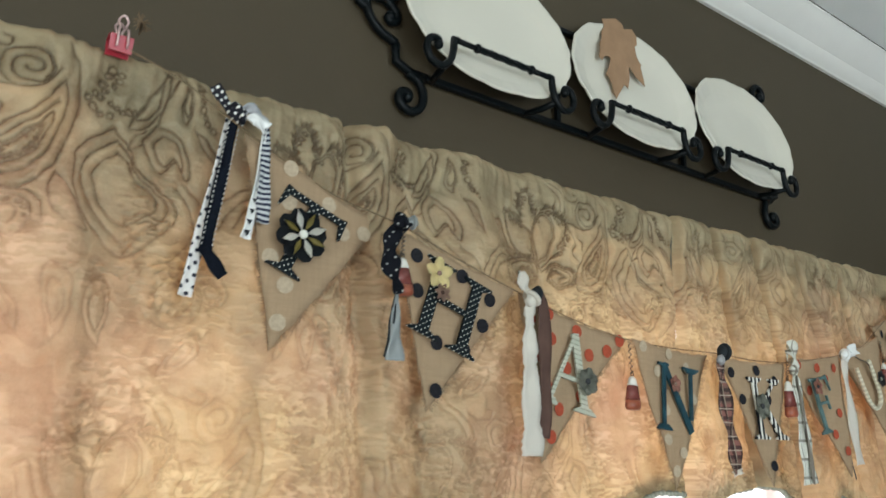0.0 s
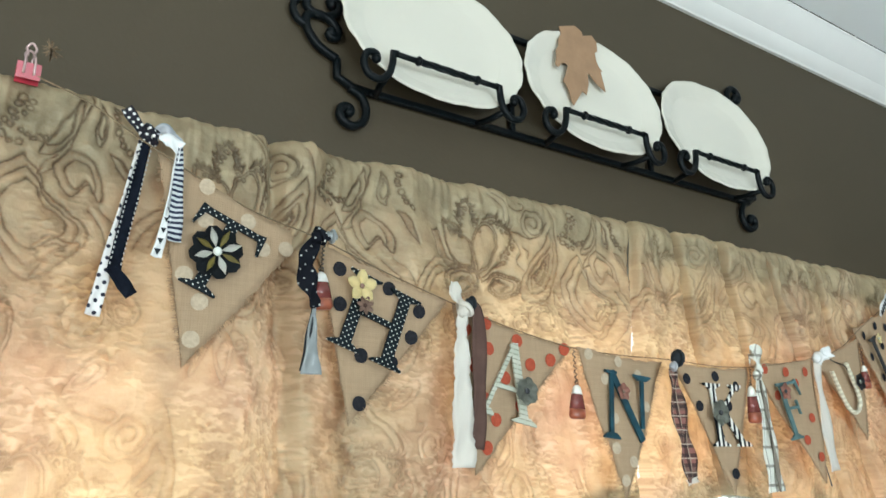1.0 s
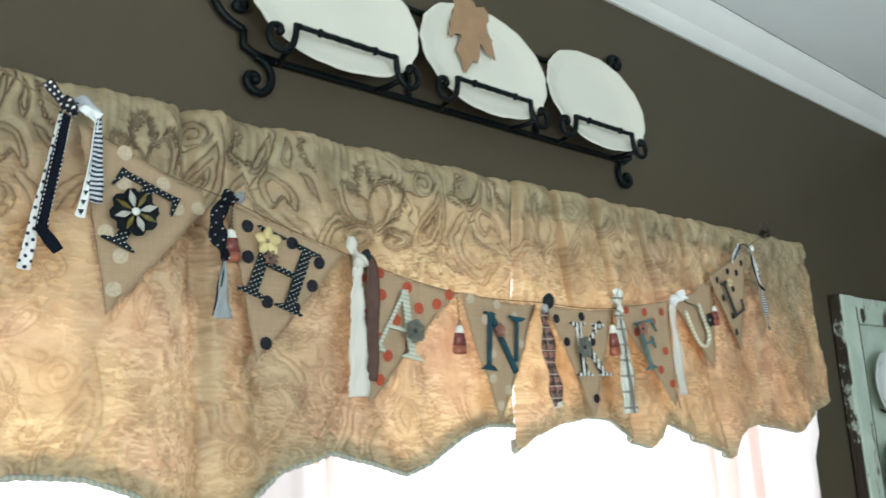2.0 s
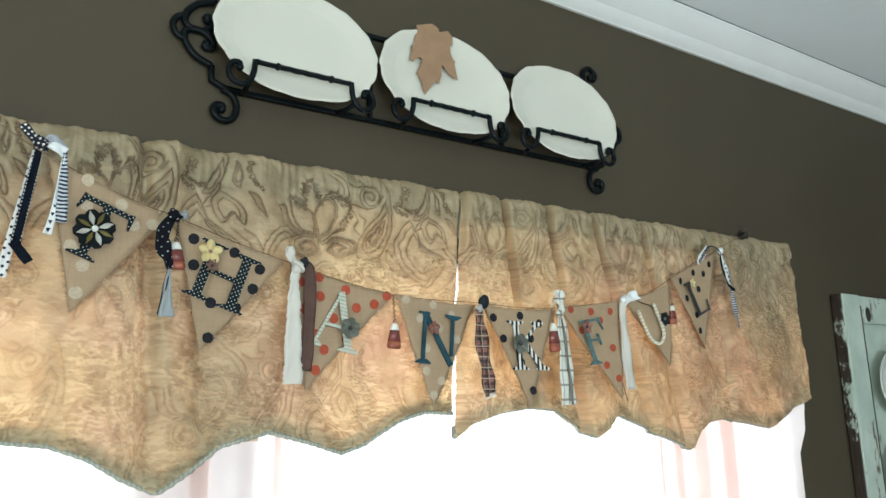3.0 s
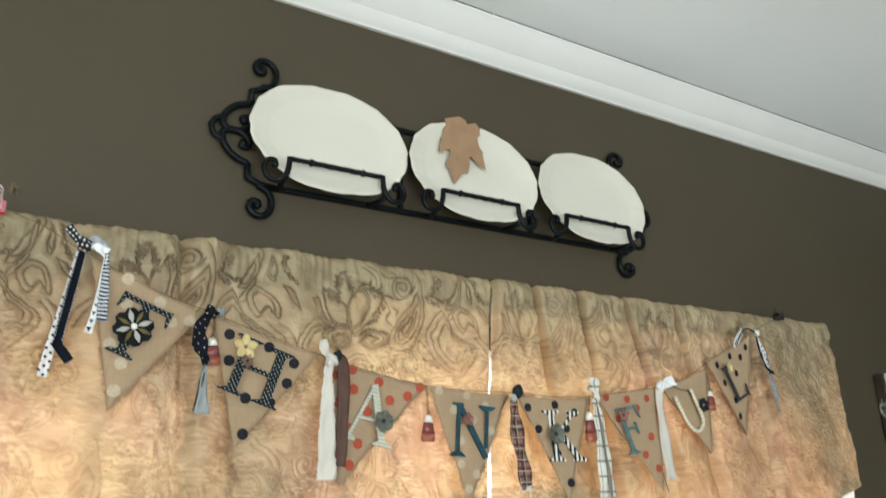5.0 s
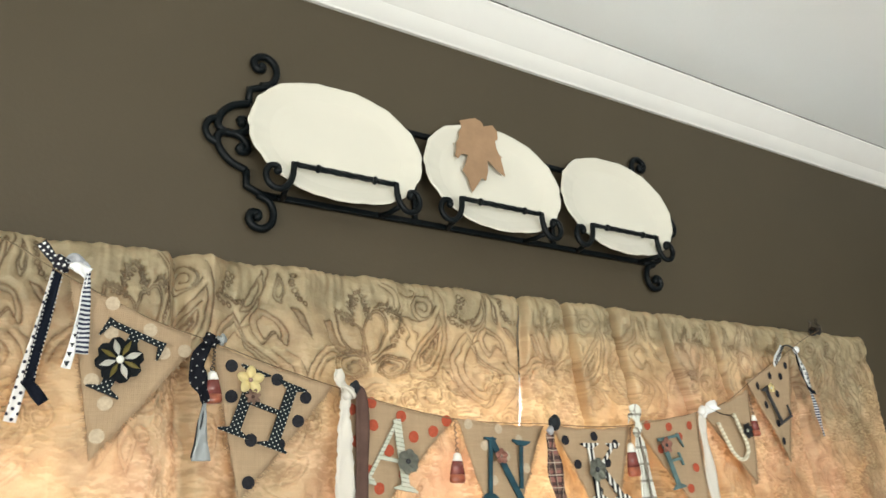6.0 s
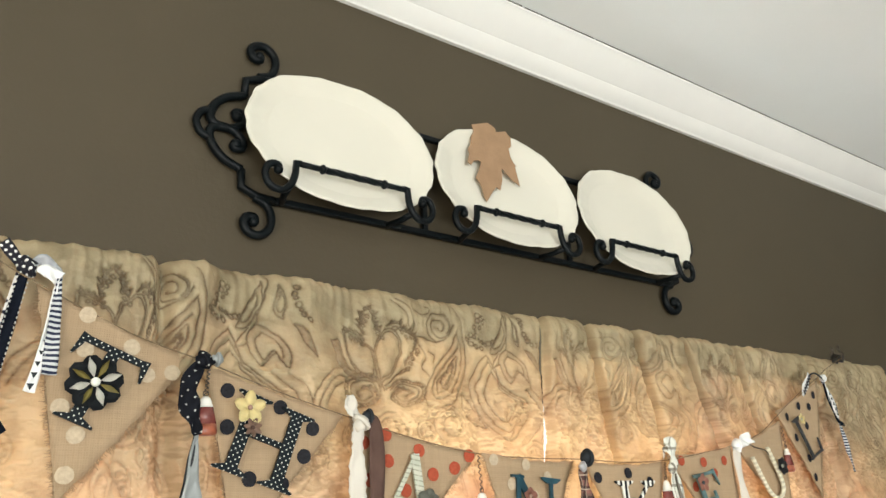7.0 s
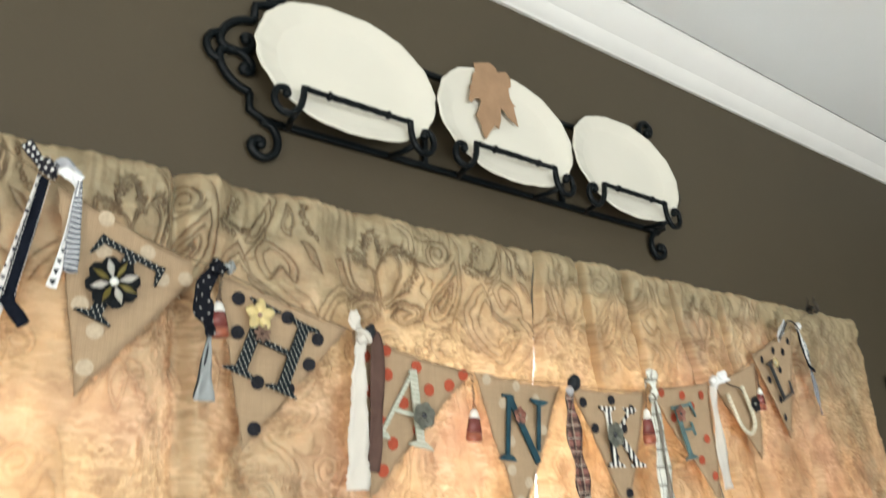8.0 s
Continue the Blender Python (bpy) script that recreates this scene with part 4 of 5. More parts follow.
M_PEARL = plain("pearl", (0.66, 0.68, 0.62), 0.2, vary=0.05)
M_YELLOW = plain("pale_yellow_petal", (0.88, 0.76, 0.40), 0.6, vary=0.1, scale=90.0)
M_MAUVE = plain("dusty_mauve_petal", (0.30, 0.19, 0.14), 0.7, vary=0.2, scale=90.0)
M_GREY = plain("grey_green_petal", (0.24, 0.25, 0.21), 0.7, vary=0.3, scale=110.0)
M_CORAL = plain("coral_petal", (0.42, 0.20, 0.15), 0.7, vary=0.25, scale=90.0)
M_RED = plain("red_brown_glass", (0.17, 0.045, 0.038), 0.25, vary=0.3, scale=70.0)
M_ORANGE = plain("orange_brown_glass", (0.30, 0.085, 0.045), 0.3, vary=0.3, scale=70.0)
M_DOT = {"white": plain("white_print", (0.465, 0.378, 0.27), 0.9, vary=0.12, scale=300.0, spec=0.1),
         "black": plain("black_print", (0.020, 0.020, 0.024), 0.9, vary=0.3, scale=300.0, spec=0.1),
         "red": plain("red_print", (0.36, 0.075, 0.040), 0.9, vary=0.2, scale=300.0, spec=0.1)}
M_COTTON = cloth("white_cotton", (0.72, 0.69, 0.62), (0.62, 0.55, 0.44), 0.22, 0.05, 1500.0)
M_SATIN = plain("white_satin", (0.74, 0.75, 0.74), 0.25, vary=0.04)
M_SILVER = plain("silver_satin", (0.36, 0.37, 0.39), 0.4, vary=0.1)
M_BROWN = plain("brown_satin", (0.095, 0.056, 0.045), 0.85, vary=0.12, scale=60.0, spec=0.15)
M_BLUEGREY = plain("blue_grey_satin", (0.24, 0.26, 0.26), 0.3, vary=0.1, scale=60.0)
M_VELVET = plain("navy_velvet", (0.006, 0.008, 0.014), 0.9, vary=0.3, scale=200.0, spec=0.1)
M_BANDANA = dotted("navy_sprig_cotton", (0.006, 0.007, 0.011), (0.45, 0.45, 0.42), 0.0090, 0.10, 0.8)
M_WHITE_DOT = dotted("white_dotted_ribbon", (0.70, 0.68, 0.66), (0.02, 0.02, 0.035), 0.0075, 0.24)
M_BLACK_DOT = dotted("black_dotted_ribbon", (0.015, 0.015, 0.022), (0.78, 0.78, 0.74), 0.0056, 0.24)
M_NAVY_STRIPE = striped("navy_striped_ribbon", ((0.50, 0.52, 0.53), (0.018, 0.024, 0.050)), 2, 0.0050)
M_PLAID = striped("brown_plaid", ((0.17, 0.10, 0.08), (0.24, 0.11, 0.09)), 2, 0.044, 0.8, [(0, 0.0105, 0.55, (0.022, 0.014, 0.014)), (2, 0.0115, 0.60, (0.030, 0.022, 0.022)), (0, 0.0105, 0.90, (0.36, 0.29, 0.22)), (2, 0.0165, 0.91, (0.45, 0.38, 0.31))])
M_CHECK = striped("white_grey_check", ((0.64, 0.65, 0.58), (0.62, 0.63, 0.56)), 2, 0.02, 0.8, [(2, 0.024, 0.85, (0.17, 0.15, 0.12)), (0, 0.013, 0.86, (0.20, 0.18, 0.15))])
M_CHECK_LINE = plain("grey_woven_stripe", (0.17, 0.15, 0.12), 0.8)
M_TWINE = plain("jute_twine", (0.20, 0.135, 0.075), 0.9, vary=0.3, scale=200.0)
M_WIRE = plain("dark_wire", (0.10, 0.085, 0.07), 0.35, 0.8)
M_STITCH = plain("stitch_thread", (0.62, 0.62, 0.60), 0.7)

bunting = group_at("pennant_bunting", (0.0, -0.13, 2.0), "burlap pennant bunting with letters and ribbons across a valance", "bunting")


SIDES = {}


def inside(name, x, z, r):
    """A spot moved in until it lies on the pennant."""
    corners = SIDES[name]
    mid = sum(corners, Vector((0, 0))) / 3
    q = Vector((x, z))
    for p, e in zip(corners, corners[1:] + corners[:1]):
        n = Vector((-(e - p).y, (e - p).x)).normalized()
        if n.dot(mid - p) < 0:
            n = -n
        gap = n.dot(q - p)
        if gap < r:
            q = q + n * (r - gap)
    return q.x, q.y


def pennant_y(x, z, y):
    return y + 0.0022 * math.sin(31 * x + 14 * z) + 0.0014 * math.sin(17 * x - 40 * z)


def pennant(a, b, c, y, label, seed):
    """A burlap triangle with frayed edges: top corners a and b, tip c."""
    rnd, n = random.Random(seed), 18
    bm = bmesh.new()
    rows = []
    for i in range(n + 1):
        row = []
        for j in range(n + 1 - i):
            u, v = j / n, i / n
            x = a[0] + (b[0] - a[0]) * u + (c[0] - a[0]) * v
            z = a[1] + (b[1] - a[1]) * u + (c[1] - a[1]) * v
            if i == 0:
                z -= 0.004 * math.sin(math.pi * u)
            if j in (0, n - i) or i == 0:
                x, z = x + rnd.uniform(-0.0013, 0.0013), z + rnd.uniform(-0.0013, 0.0013)
            row.append(bm.verts.new((x, pennant_y(x, z, y), z)))
        rows.append(row)
    for i in range(n):
        for j in range(n - i):
            bm.faces.new((rows[i][j], rows[i][j + 1], rows[i + 1][j]))
            if j < n - i - 1:
                bm.faces.new((rows[i][j + 1], rows[i + 1][j + 1], rows[i + 1][j]))
    bmesh.ops.recalc_face_normals(bm, faces=bm.faces)
    bmesh.ops.solidify(bm, geom=bm.faces[:], thickness=0.0014)
    ob = part("pennant", bm, M_BURLAP, bunting, label)
    SIDES[ob.name] = [Vector(a), Vector(b), Vector(c)]
    bpy.context.view_layer.update()
    # loose threads along the two cut sides
    bm = bmesh.new()
    mid = Vector(((a[0] + b[0] + c[0]) / 3, (a[1] + b[1] + c[1]) / 3))
    for p, q in ((a, c), (b, c)):
        p, q = Vector(p), Vector(q)
        out = Vector((-(q - p).y, (q - p).x)).normalized()
        if out.dot(mid - p) > 0:
            out = -out
        for k in range(190):
            s = p.lerp(q, rnd.uniform(0.02, 0.97))
            e = s + out * rnd.uniform(0.0008, 0.0042) + Vector((rnd.uniform(-0.002, 0.002), rnd.uniform(-0.002, 0.002)))
            s = s - out * 0.001
            tube(bm, [(s.x, pennant_y(s.x, s.y, y), s.y), (e.x, y + rnd.uniform(-0.002, 0.001), e.y)], 0.00030, 3)
    tagged(part("frayed_edge", bm, M_BURLAP, ob), kind="stuff")
    return ob


def dots(parent, spots, y, colour, r=0.0072, squash=1.0):
    rnd = random.Random(len(spots))
    for x, z in spots:
        x, z = inside(parent.name, x, z, r * 0.85)
        bm, ring = bmesh.new(), []
        for k in range(18):
            a = 2 * math.pi * k / 18
            px, pz = x + r * squash * math.cos(a) * rnd.uniform(0.96, 1.04), z + r * math.sin(a) * rnd.uniform(0.96, 1.04)
            ring.append(bm.verts.new((px, pennant_y(px, pz, y) - 0.0019, pz)))
        bm.faces.new(ring)
        part("printed_dot", bm, M_DOT[colour], parent, colour + " printed dot")


def letter(shape, place, y, turn, w, h, mat, parent, label, slant=0.0, thick=0.0022):
    """A serif letter cut from board, w wide and h high, turned by degrees."""
    bm, n = bmesh.new(), [0]

    def stroke(ax, az, bx, bz, wa, wb=None):
        n[0] += 1
        slim = 0.62 if shape in "KFNL" else 0.80
        bar(bm, (ax * w, az * h), (bx * w, bz * h), slim * wa * w, slim * (wb if wb is not None else wa) * w, thick + 0.00012 * n[0])

    def serif(x, z, half, up):
        """A bracketed foot (up = 1) or head (up = -1)."""
        n[0] += 1
        slab(bm, [((x - half) * w, z * h), ((x - half) * w, (z + 0.025 * up) * h), ((x - 0.09) * w, (z + 0.085 * up) * h), ((x + 0.09) * w, (z + 0.085 * up) * h), ((x + half) * w, (z + 0.025 * up) * h), ((x + half) * w, z * h)][:: 1 if up > 0 else -1], thick + 0.00012 * n[0])

    if shape == "T":
        stroke(0, -0.5, 0, 0.45, 0.22), serif(0, -0.5, 0.27, 1), stroke(-0.46, 0.45, 0.46, 0.45, 0.12), stroke(-0.44, 0.5, -0.5, 0.22, 0.16, 0.04), stroke(0.44, 0.5, 0.5, 0.22, 0.16, 0.04)
    elif shape == "H":
        for x in (-0.3, 0.3):
            stroke(x, -0.5, x, 0.5, 0.2), serif(x, -0.5, 0.23, 1), serif(x, 0.5, 0.23, -1)
        stroke(-0.3, 0.02, 0.3, 0.02, 0.09)
    elif shape == "A":
        stroke(0.02, 0.5, -0.36, -0.46, 0.08), stroke(0.0, 0.5, 0.34, -0.46, 0.17), stroke(-0.22, -0.1, 0.22, -0.1, 0.08), serif(-0.36, -0.5, 0.15, 1), serif(0.34, -0.5, 0.22, 1)
    elif shape == "N":
        stroke(-0.33, -0.46, -0.33, 0.46, 0.13), stroke(0.36, -0.3, 0.36, 0.46, 0.12), stroke(-0.34, 0.48, 0.36, -0.48, 0.19), serif(-0.33, -0.5, 0.18, 1), serif(0.36, 0.5, 0.2, -1), stroke(-0.48, 0.47, -0.22, 0.47, 0.07)
    elif shape == "K":
        stroke(-0.28, -0.46, -0.28, 0.46, 0.22), stroke(-0.24, -0.05, 0.32, 0.44, 0.10), stroke(-0.1, 0.08, 0.32, -0.46, 0.20), serif(-0.28, -0.5, 0.22, 1), serif(-0.28, 0.5, 0.22, -1), serif(0.34, -0.5, 0.2, 1), serif(0.34, 0.5, 0.17, -1)
    elif shape == "F":
        stroke(-0.2, -0.46, -0.2, 0.46, 0.22), serif(-0.2, -0.5, 0.24, 1), stroke(-0.36, 0.46, 0.42, 0.46, 0.11), stroke(0.38, 0.5, 0.46, 0.22, 0.15, 0.04), stroke(-0.2, 0.03, 0.2, 0.03, 0.1), stroke(0.2, 0.15, 0.22, -0.1, 0.09)
    elif shape == "U":
        path = [(-0.38, 0.44), (-0.38, 0.0), (-0.34, -0.28), (-0.18, -0.46), (0.05, -0.48), (0.26, -0.36), (0.34, -0.1), (0.36, 0.42)]
        tube(bm, smooth_path([(px * w, -0.003, pz * h) for px, pz in path], 4), 0.0034, 7)
    elif shape == "L":
        stroke(-0.25, -0.46, -0.25, 0.46, 0.22), serif(-0.25, 0.5, 0.24, -1), stroke(-0.4, -0.46, 0.4, -0.46, 0.11), stroke(0.38, -0.5, 0.46, -0.18, 0.16, 0.05)
    ob = part("letter", bm, mat, parent, label, smooth=False)
    m = Matrix.Translation((place[0], y - 0.0045, place[1])) @ Matrix.Rotation(radians(-turn), 4, "Y")
    if slant:
        for v in ob.data.vertices:
            v.co.x += slant * v.co.z
    ob.matrix_basis = m
    return ob


def petals(bm, place, y, count, r0, r1, wide, turn=0.0, cup=0.002, thick=0.0008, power=0.75):
    """Petals round a point, each a cupped leaf shape."""
    for k in range(count):
        a = turn + 2 * math.pi * k / count
        d, s = Vector((math.cos(a), 0, math.sin(a))), Vector((-math.sin(a), 0, math.cos(a)))
        o = Vector((place[0], y, place[1]))
        rows = []
        for i in range(6):
            f = i / 5
            half = wide * math.sin(math.pi * (0.08 + 0.86 * f)) ** power
            c = o + d * (r0 + (r1 - r0) * f) + Vector((0, -cup * f - 0.0002 * k, 0))
            rows.append([bm.verts.new(c + s * half * q + Vector((0, -0.5 * cup * abs(q), 0))) for q in (-1, 0, 1)])
        for p, q in zip(rows, rows[1:]):
            bm.faces.new((p[0], p[1], q[1], q[0])), bm.faces.new((p[1], p[2], q[2], q[1]))
    bmesh.ops.solidify(bm, geom=bm.faces[:], thickness=thick)


def flower(parent, place, y, count, r, mat, heart, label, wide=0.42, turn=0.3, heart_r=0.22):
    bm = bmesh.new()
    petals(bm, place, y - 0.006, count, r * 0.1, r, r * wide, turn)
    ob = part("flower", bm, mat, parent, label)
    bm = bmesh.new()
    ball(bm, (place[0], y - 0.0085, place[1]), r * heart_r, (1, 0.6, 1))
    part("flower_centre", bm, heart, parent)
    return ob


def ribbon(points, y, mat, name="ribbon", label="", ripple=0.0015, thick=0.0007, ragged=0.0, seed=1, steps=7):
    """A strip of cloth down a row of (x, z, width); it ripples in depth."""
    rnd = random.Random(seed)
    mid = smooth_path([(p[0], p[2], p[1]) for p in points], steps)
    bm, rows = bmesh.new(), []
    for i, q in enumerate(mid):
        e, s = mid[min(i + 1, len(mid) - 1)], mid[max(i - 1, 0)]
        d = Vector((e.x - s.x, e.z - s.z)).normalized()
        nrm = Vector((-d.y, d.x))
        row = []
        for k in range(5):
            f = k / 4 - 0.5
            w = q.y * f + (rnd.uniform(-ragged, ragged) if k in (0, 4) else 0)
            row.append(bm.verts.new((q.x + nrm.x * w, y + ripple * math.sin(0.55 * i + 4 * f + seed) + ripple * 0.6 * math.cos(7 * f), q.z + nrm.y * w)))
        rows.append(row)
    for p, q in zip(rows, rows[1:]):
        for k in range(4):
            bm.faces.new((p[k], p[k + 1], q[k + 1], q[k]))
    bmesh.ops.recalc_face_normals(bm, faces=bm.faces)
    bmesh.ops.solidify(bm, geom=bm.faces[:], thickness=thick)
    return part(name, bm, mat, bunting, label)


def knot(place, y, r, mat, label="", squash=(1.15, 0.8, 0.9), turn=0.0):
    """A tied lump: a wrapped band round a folded core."""
    bm = bmesh.new()
    ball(bm, (0, 0, 0), r, squash, 12)
    rnd = random.Random(int(place[0] * 1000))
    for v in bm.verts:
        v.co += Vector((0, 0, 1)) * 0.18 * r * math.sin(9 * v.co.x / r + 2) + Vector((rnd.uniform(-1, 1), rnd.uniform(-1, 1), rnd.uniform(-1, 1))) * 0.06 * r
    tube(bm, [(0.15 * r, r * 0.95 * math.cos(a), r * 1.05 * math.sin(a)) for a in (2 * math.pi * k / 12 for k in range(13))], r * 0.32, 6)
    ob = part("knot", bm, mat, bunting, label)
    ob.matrix_basis = Matrix.Translation((place[0], y, place[1])) @ Matrix.Rotation(radians(-turn), 4, "Y")
    return ob


def candy_corn(top, place, y, h, w, turn=0.0):
    """A candy corn charm on a twisted wire: white tip, dark red body, orange foot."""
    charm = new("charm")
    charm.parent, charm.matrix_parent_inverse = bunting, bunting.matrix_world.inverted()
    charm["label"] = "glass candy corn charm on wire"
    bpy.context.view_layer.update()
    prof = [(0.0, 0.10, M_WHITE), (0.06, 0.22, M_WHITE), (0.28, 0.34, M_WHITE), (0.28, 0.34, M_RED), (0.72, 0.47, M_RED), (0.72, 0.47, M_ORANGE), (0.92, 0.5, M_ORANGE), (1.0, 0.40, M_ORANGE)]
    for mat, name in ((M_WHITE, "tip"), (M_RED, "body"), (M_ORANGE, "foot")):
        bm, rings = bmesh.new(), []
        for f, half, m_ in prof:
            if m_ is mat:
                rings.append([bm.verts.new((math.cos(a) * half * w, math.sin(a) * half * w * 0.62, -f * h)) for a in (2 * math.pi * k / 14 for k in range(14))])
        for p, q in zip(rings, rings[1:]):
            for k in range(14):
                bm.faces.new((p[k], p[(k + 1) % 14], q[(k + 1) % 14], q[k]))
        bm.faces.new(rings[0]), bm.faces.new(rings[-1])
        ob = part(name, bm, mat, charm)
        ob.matrix_basis = Matrix.Translation((place[0], y, place[1])) @ Matrix.Rotation(radians(-turn), 4, "Y")
    bm = bmesh.new()
    a, b = Vector((top[0], y, top[1])), Vector((place[0], y, place[1]))
    tube(bm, [a.lerp(b, k / 30) + Vector((0.0016 * math.sin(k * 1.3), 0.0016 * math.cos(k * 1.3), 0)) for k in range(31)], 0.0006, 4)
    tube(bm, [b + Vector((0.0026 * math.cos(q), 0, 0.0026 + 0.0026 * math.sin(q))) for q in (2 * math.pi * k / 12 for k in range(13))], 0.0006, 4)
    part("wire", bm, M_WIRE, charm)


# T
p = pennant((-0.6399, 2.1493), (-0.4916, 2.0951), (-0.6041, 1.9580), -0.112, "burlap pennant with faint white dots and letter T", 1)
dots(p, [(-0.593, 2.132), (-0.553, 2.1), (-0.537, 2.075), (-0.511, 2.077), (-0.594, 2.094), (-0.609, 2.041), (-0.594, 2.017), (-0.599, 1.983)], -0.112, "white", 0.0078)
letter("T", (-0.5826, 2.0623), -0.112, -22, 0.066, 0.076, M_NAVY_DOT, p, "black letter T with white pin dots", 0.05)
bm = bmesh.new()
petals(bm, (-0.5846, 2.0623), -0.112 - 0.0100, 8, 0.003, 0.0250, 0.0098, 0.2, 0.0012, 0.0016, 0.6)
part("felt_flower", bm, M_BLACK, p, "black felt flower")
for k, (mat, name) in enumerate(((M_WHITE, "white_petals"), (M_OLIVE, "olive_petals"))):
    bm = bmesh.new()
    petals(bm, (-0.5846, 2.0623), -0.112 - 0.0135, 4, 0.0045, 0.0225, 0.0036 - 0.0008 * k, 0.35 + k * math.pi / 4, 0.003, 0.0008, 1.8)
    part(name, bm, mat, p)
bm = bmesh.new()
ball(bm, ((-0.5846, 2.0623)[0], -0.112 - 0.0155, (-0.5846, 2.0623)[1]), 0.0043, (1, 0.7, 1), 14)
part("pearl_centre", bm, M_PEARL, p)

# H
p = pennant((-0.4883, 2.0868), (-0.3388, 2.0427), (-0.4512, 1.9103), -0.132, "burlap pennant with black dots and letter H", 2)
dots(p, [(-0.465, 2.061), (-0.464, 2.026), (-0.411, 2.047), (-0.375, 2.027), (-0.439, 1.978), (-0.402, 1.97), (-0.378, 1.995), (-0.438, 1.929)], -0.132, "black", 0.0074)
letter("H", (-0.4271, 2.0126), -0.132, -19, 0.080, 0.078, M_NAVY_DOT, p, "black letter H with white pin dots")
flower(p, (-0.4461, 2.0437), -0.132 - 0.004, 5, 0.0165, M_YELLOW, M_MAUVE, "pale yellow flower with separate petals", 0.37, heart_r=0.16)
flower(p, (-0.4431, 2.0246), -0.132 - 0.005, 7, 0.0095, M_MAUVE, M_BROWN, "dusty mauve flower", 0.26)

# A
p = pennant((-0.3272, 2.0435), (-0.1621, 2.0073), (-0.3030, 1.8643), -0.128, "burlap pennant with red dots and letter A", 3)
dots(p, [(-0.312, 2.016), (-0.307, 1.977), (-0.283, 2.025), (-0.282, 1.997), (-0.241, 2.009), (-0.261, 1.966), (-0.224, 1.983), (-0.195, 1.990), (-0.174, 2.003), (-0.276, 1.921), (-0.289, 1.892), (-0.240, 1.937), (-0.291, 1.942)], -0.128, "red", 0.0074)
letter("A", (-0.2587, 1.9630), -0.128, -11, 0.078, 0.084, M_SCRIPT, p, "letter A covered in printed paper")
flower(p, (-0.2396, 1.9519), -0.128 - 0.004, 6, 0.0155, M_GREY, M_DARK, "grey green fabric flower", 0.5)

# N
p = pennant((-0.1660, 2.0067), (-0.0150, 1.9988), (-0.1014, 1.8359), -0.142, "burlap pennant with white dots and letter N", 4)
dots(p, [(-0.150, 1.998), (-0.099, 1.993), (-0.063, 1.979), (-0.124, 1.971), (-0.088, 1.957), (-0.055, 1.941), (-0.113, 1.926), (-0.115, 1.892), (-0.089, 1.877), (-0.103, 1.856)], -0.142, "white", 0.0068)
letter("N", (-0.0945, 1.9402), -0.142, -5, 0.074, 0.079, M_TEAL, p, "glossy teal letter N")
flower(p, (-0.1044, 1.9561), -0.142 - 0.004, 5, 0.0105, M_CORAL, M_MAUVE, "small coral flower", 0.45)

# K
p = pennant((-0.0131, 1.9971), (0.1356, 1.9971), (0.0798, 1.8357), -0.157, "burlap pennant with black dots and letter K", 5)
dots(p, [(0.007, 1.977), (0.059, 1.982), (0.023, 1.943), (0.079, 1.945), (0.099, 1.971), (0.060, 1.906), (0.092, 1.910), (0.084, 1.861)], -0.157, "black", 0.0068)
letter("K", (0.0720, 1.9335), -0.157, 0, 0.074, 0.078, M_STRIPE, p, "letter K in black and white stripes", -0.12)
flower(p, (0.0515, 1.9355), -0.157 - 0.004, 6, 0.0165, M_GREY, M_DARK, "grey fabric flower", 0.5)

# F
p = pennant((0.1508, 2.0068), (0.3003, 2.0226), (0.2944, 1.8456), -0.152, "burlap pennant with red dots and letter F", 6)
dots(p, [(0.180, 2.000), (0.226, 1.998), (0.274, 2.001), (0.248, 1.983), (0.205, 1.965), (0.276, 1.936), (0.258, 1.905), (0.284, 1.882)], -0.152, "red", 0.0068)
letter("F", (0.2285, 1.9459), -0.152, 9, 0.062, 0.080, M_TEAL_DULL, p, "grey teal letter F", -0.18)
flower(p, (0.2059, 1.9695), -0.152 - 0.004, 5, 0.0125, M_CORAL, M_DARK, "small red brown flower", 0.4)

# U
p = pennant((0.3254, 2.0260), (0.4531, 2.0676), (0.4402, 1.9072), -0.145, "plain burlap pennant with letter U", 7)
letter("U", (0.3888, 1.9844), -0.145, 22, 0.062, 0.080, M_CREAM, p, "cream beaded letter U", -0.10)
flower(p, (0.4185, 1.9943), -0.145 - 0.004, 6, 0.0135, M_DARK, M_GREY, "dark ruffled flower", 0.45)

# L
p = pennant((0.4760, 2.0853), (0.6227, 2.1476), (0.5684, 1.9446), -0.13, "burlap pennant with black dots and letter L", 8)
dots(p, [(0.5081, 2.0783), (0.5493, 2.0984), (0.5795, 2.0984), (0.5624, 2.0652), (0.5232, 2.0441), (0.5534, 1.9798), (0.5463, 2.0109), (0.5986, 2.1195)], -0.13, "black", 0.0070, 0.75)
letter("L", (0.5483, 2.0471), -0.13, 24, 0.052, 0.074, M_DARK, p, "dark painted letter L", -0.05)
flower(p, (0.5282, 2.0732), -0.13 - 0.004, 5, 0.0095, M_YELLOW, M_PEARL, "tiny cream flower", 0.4)

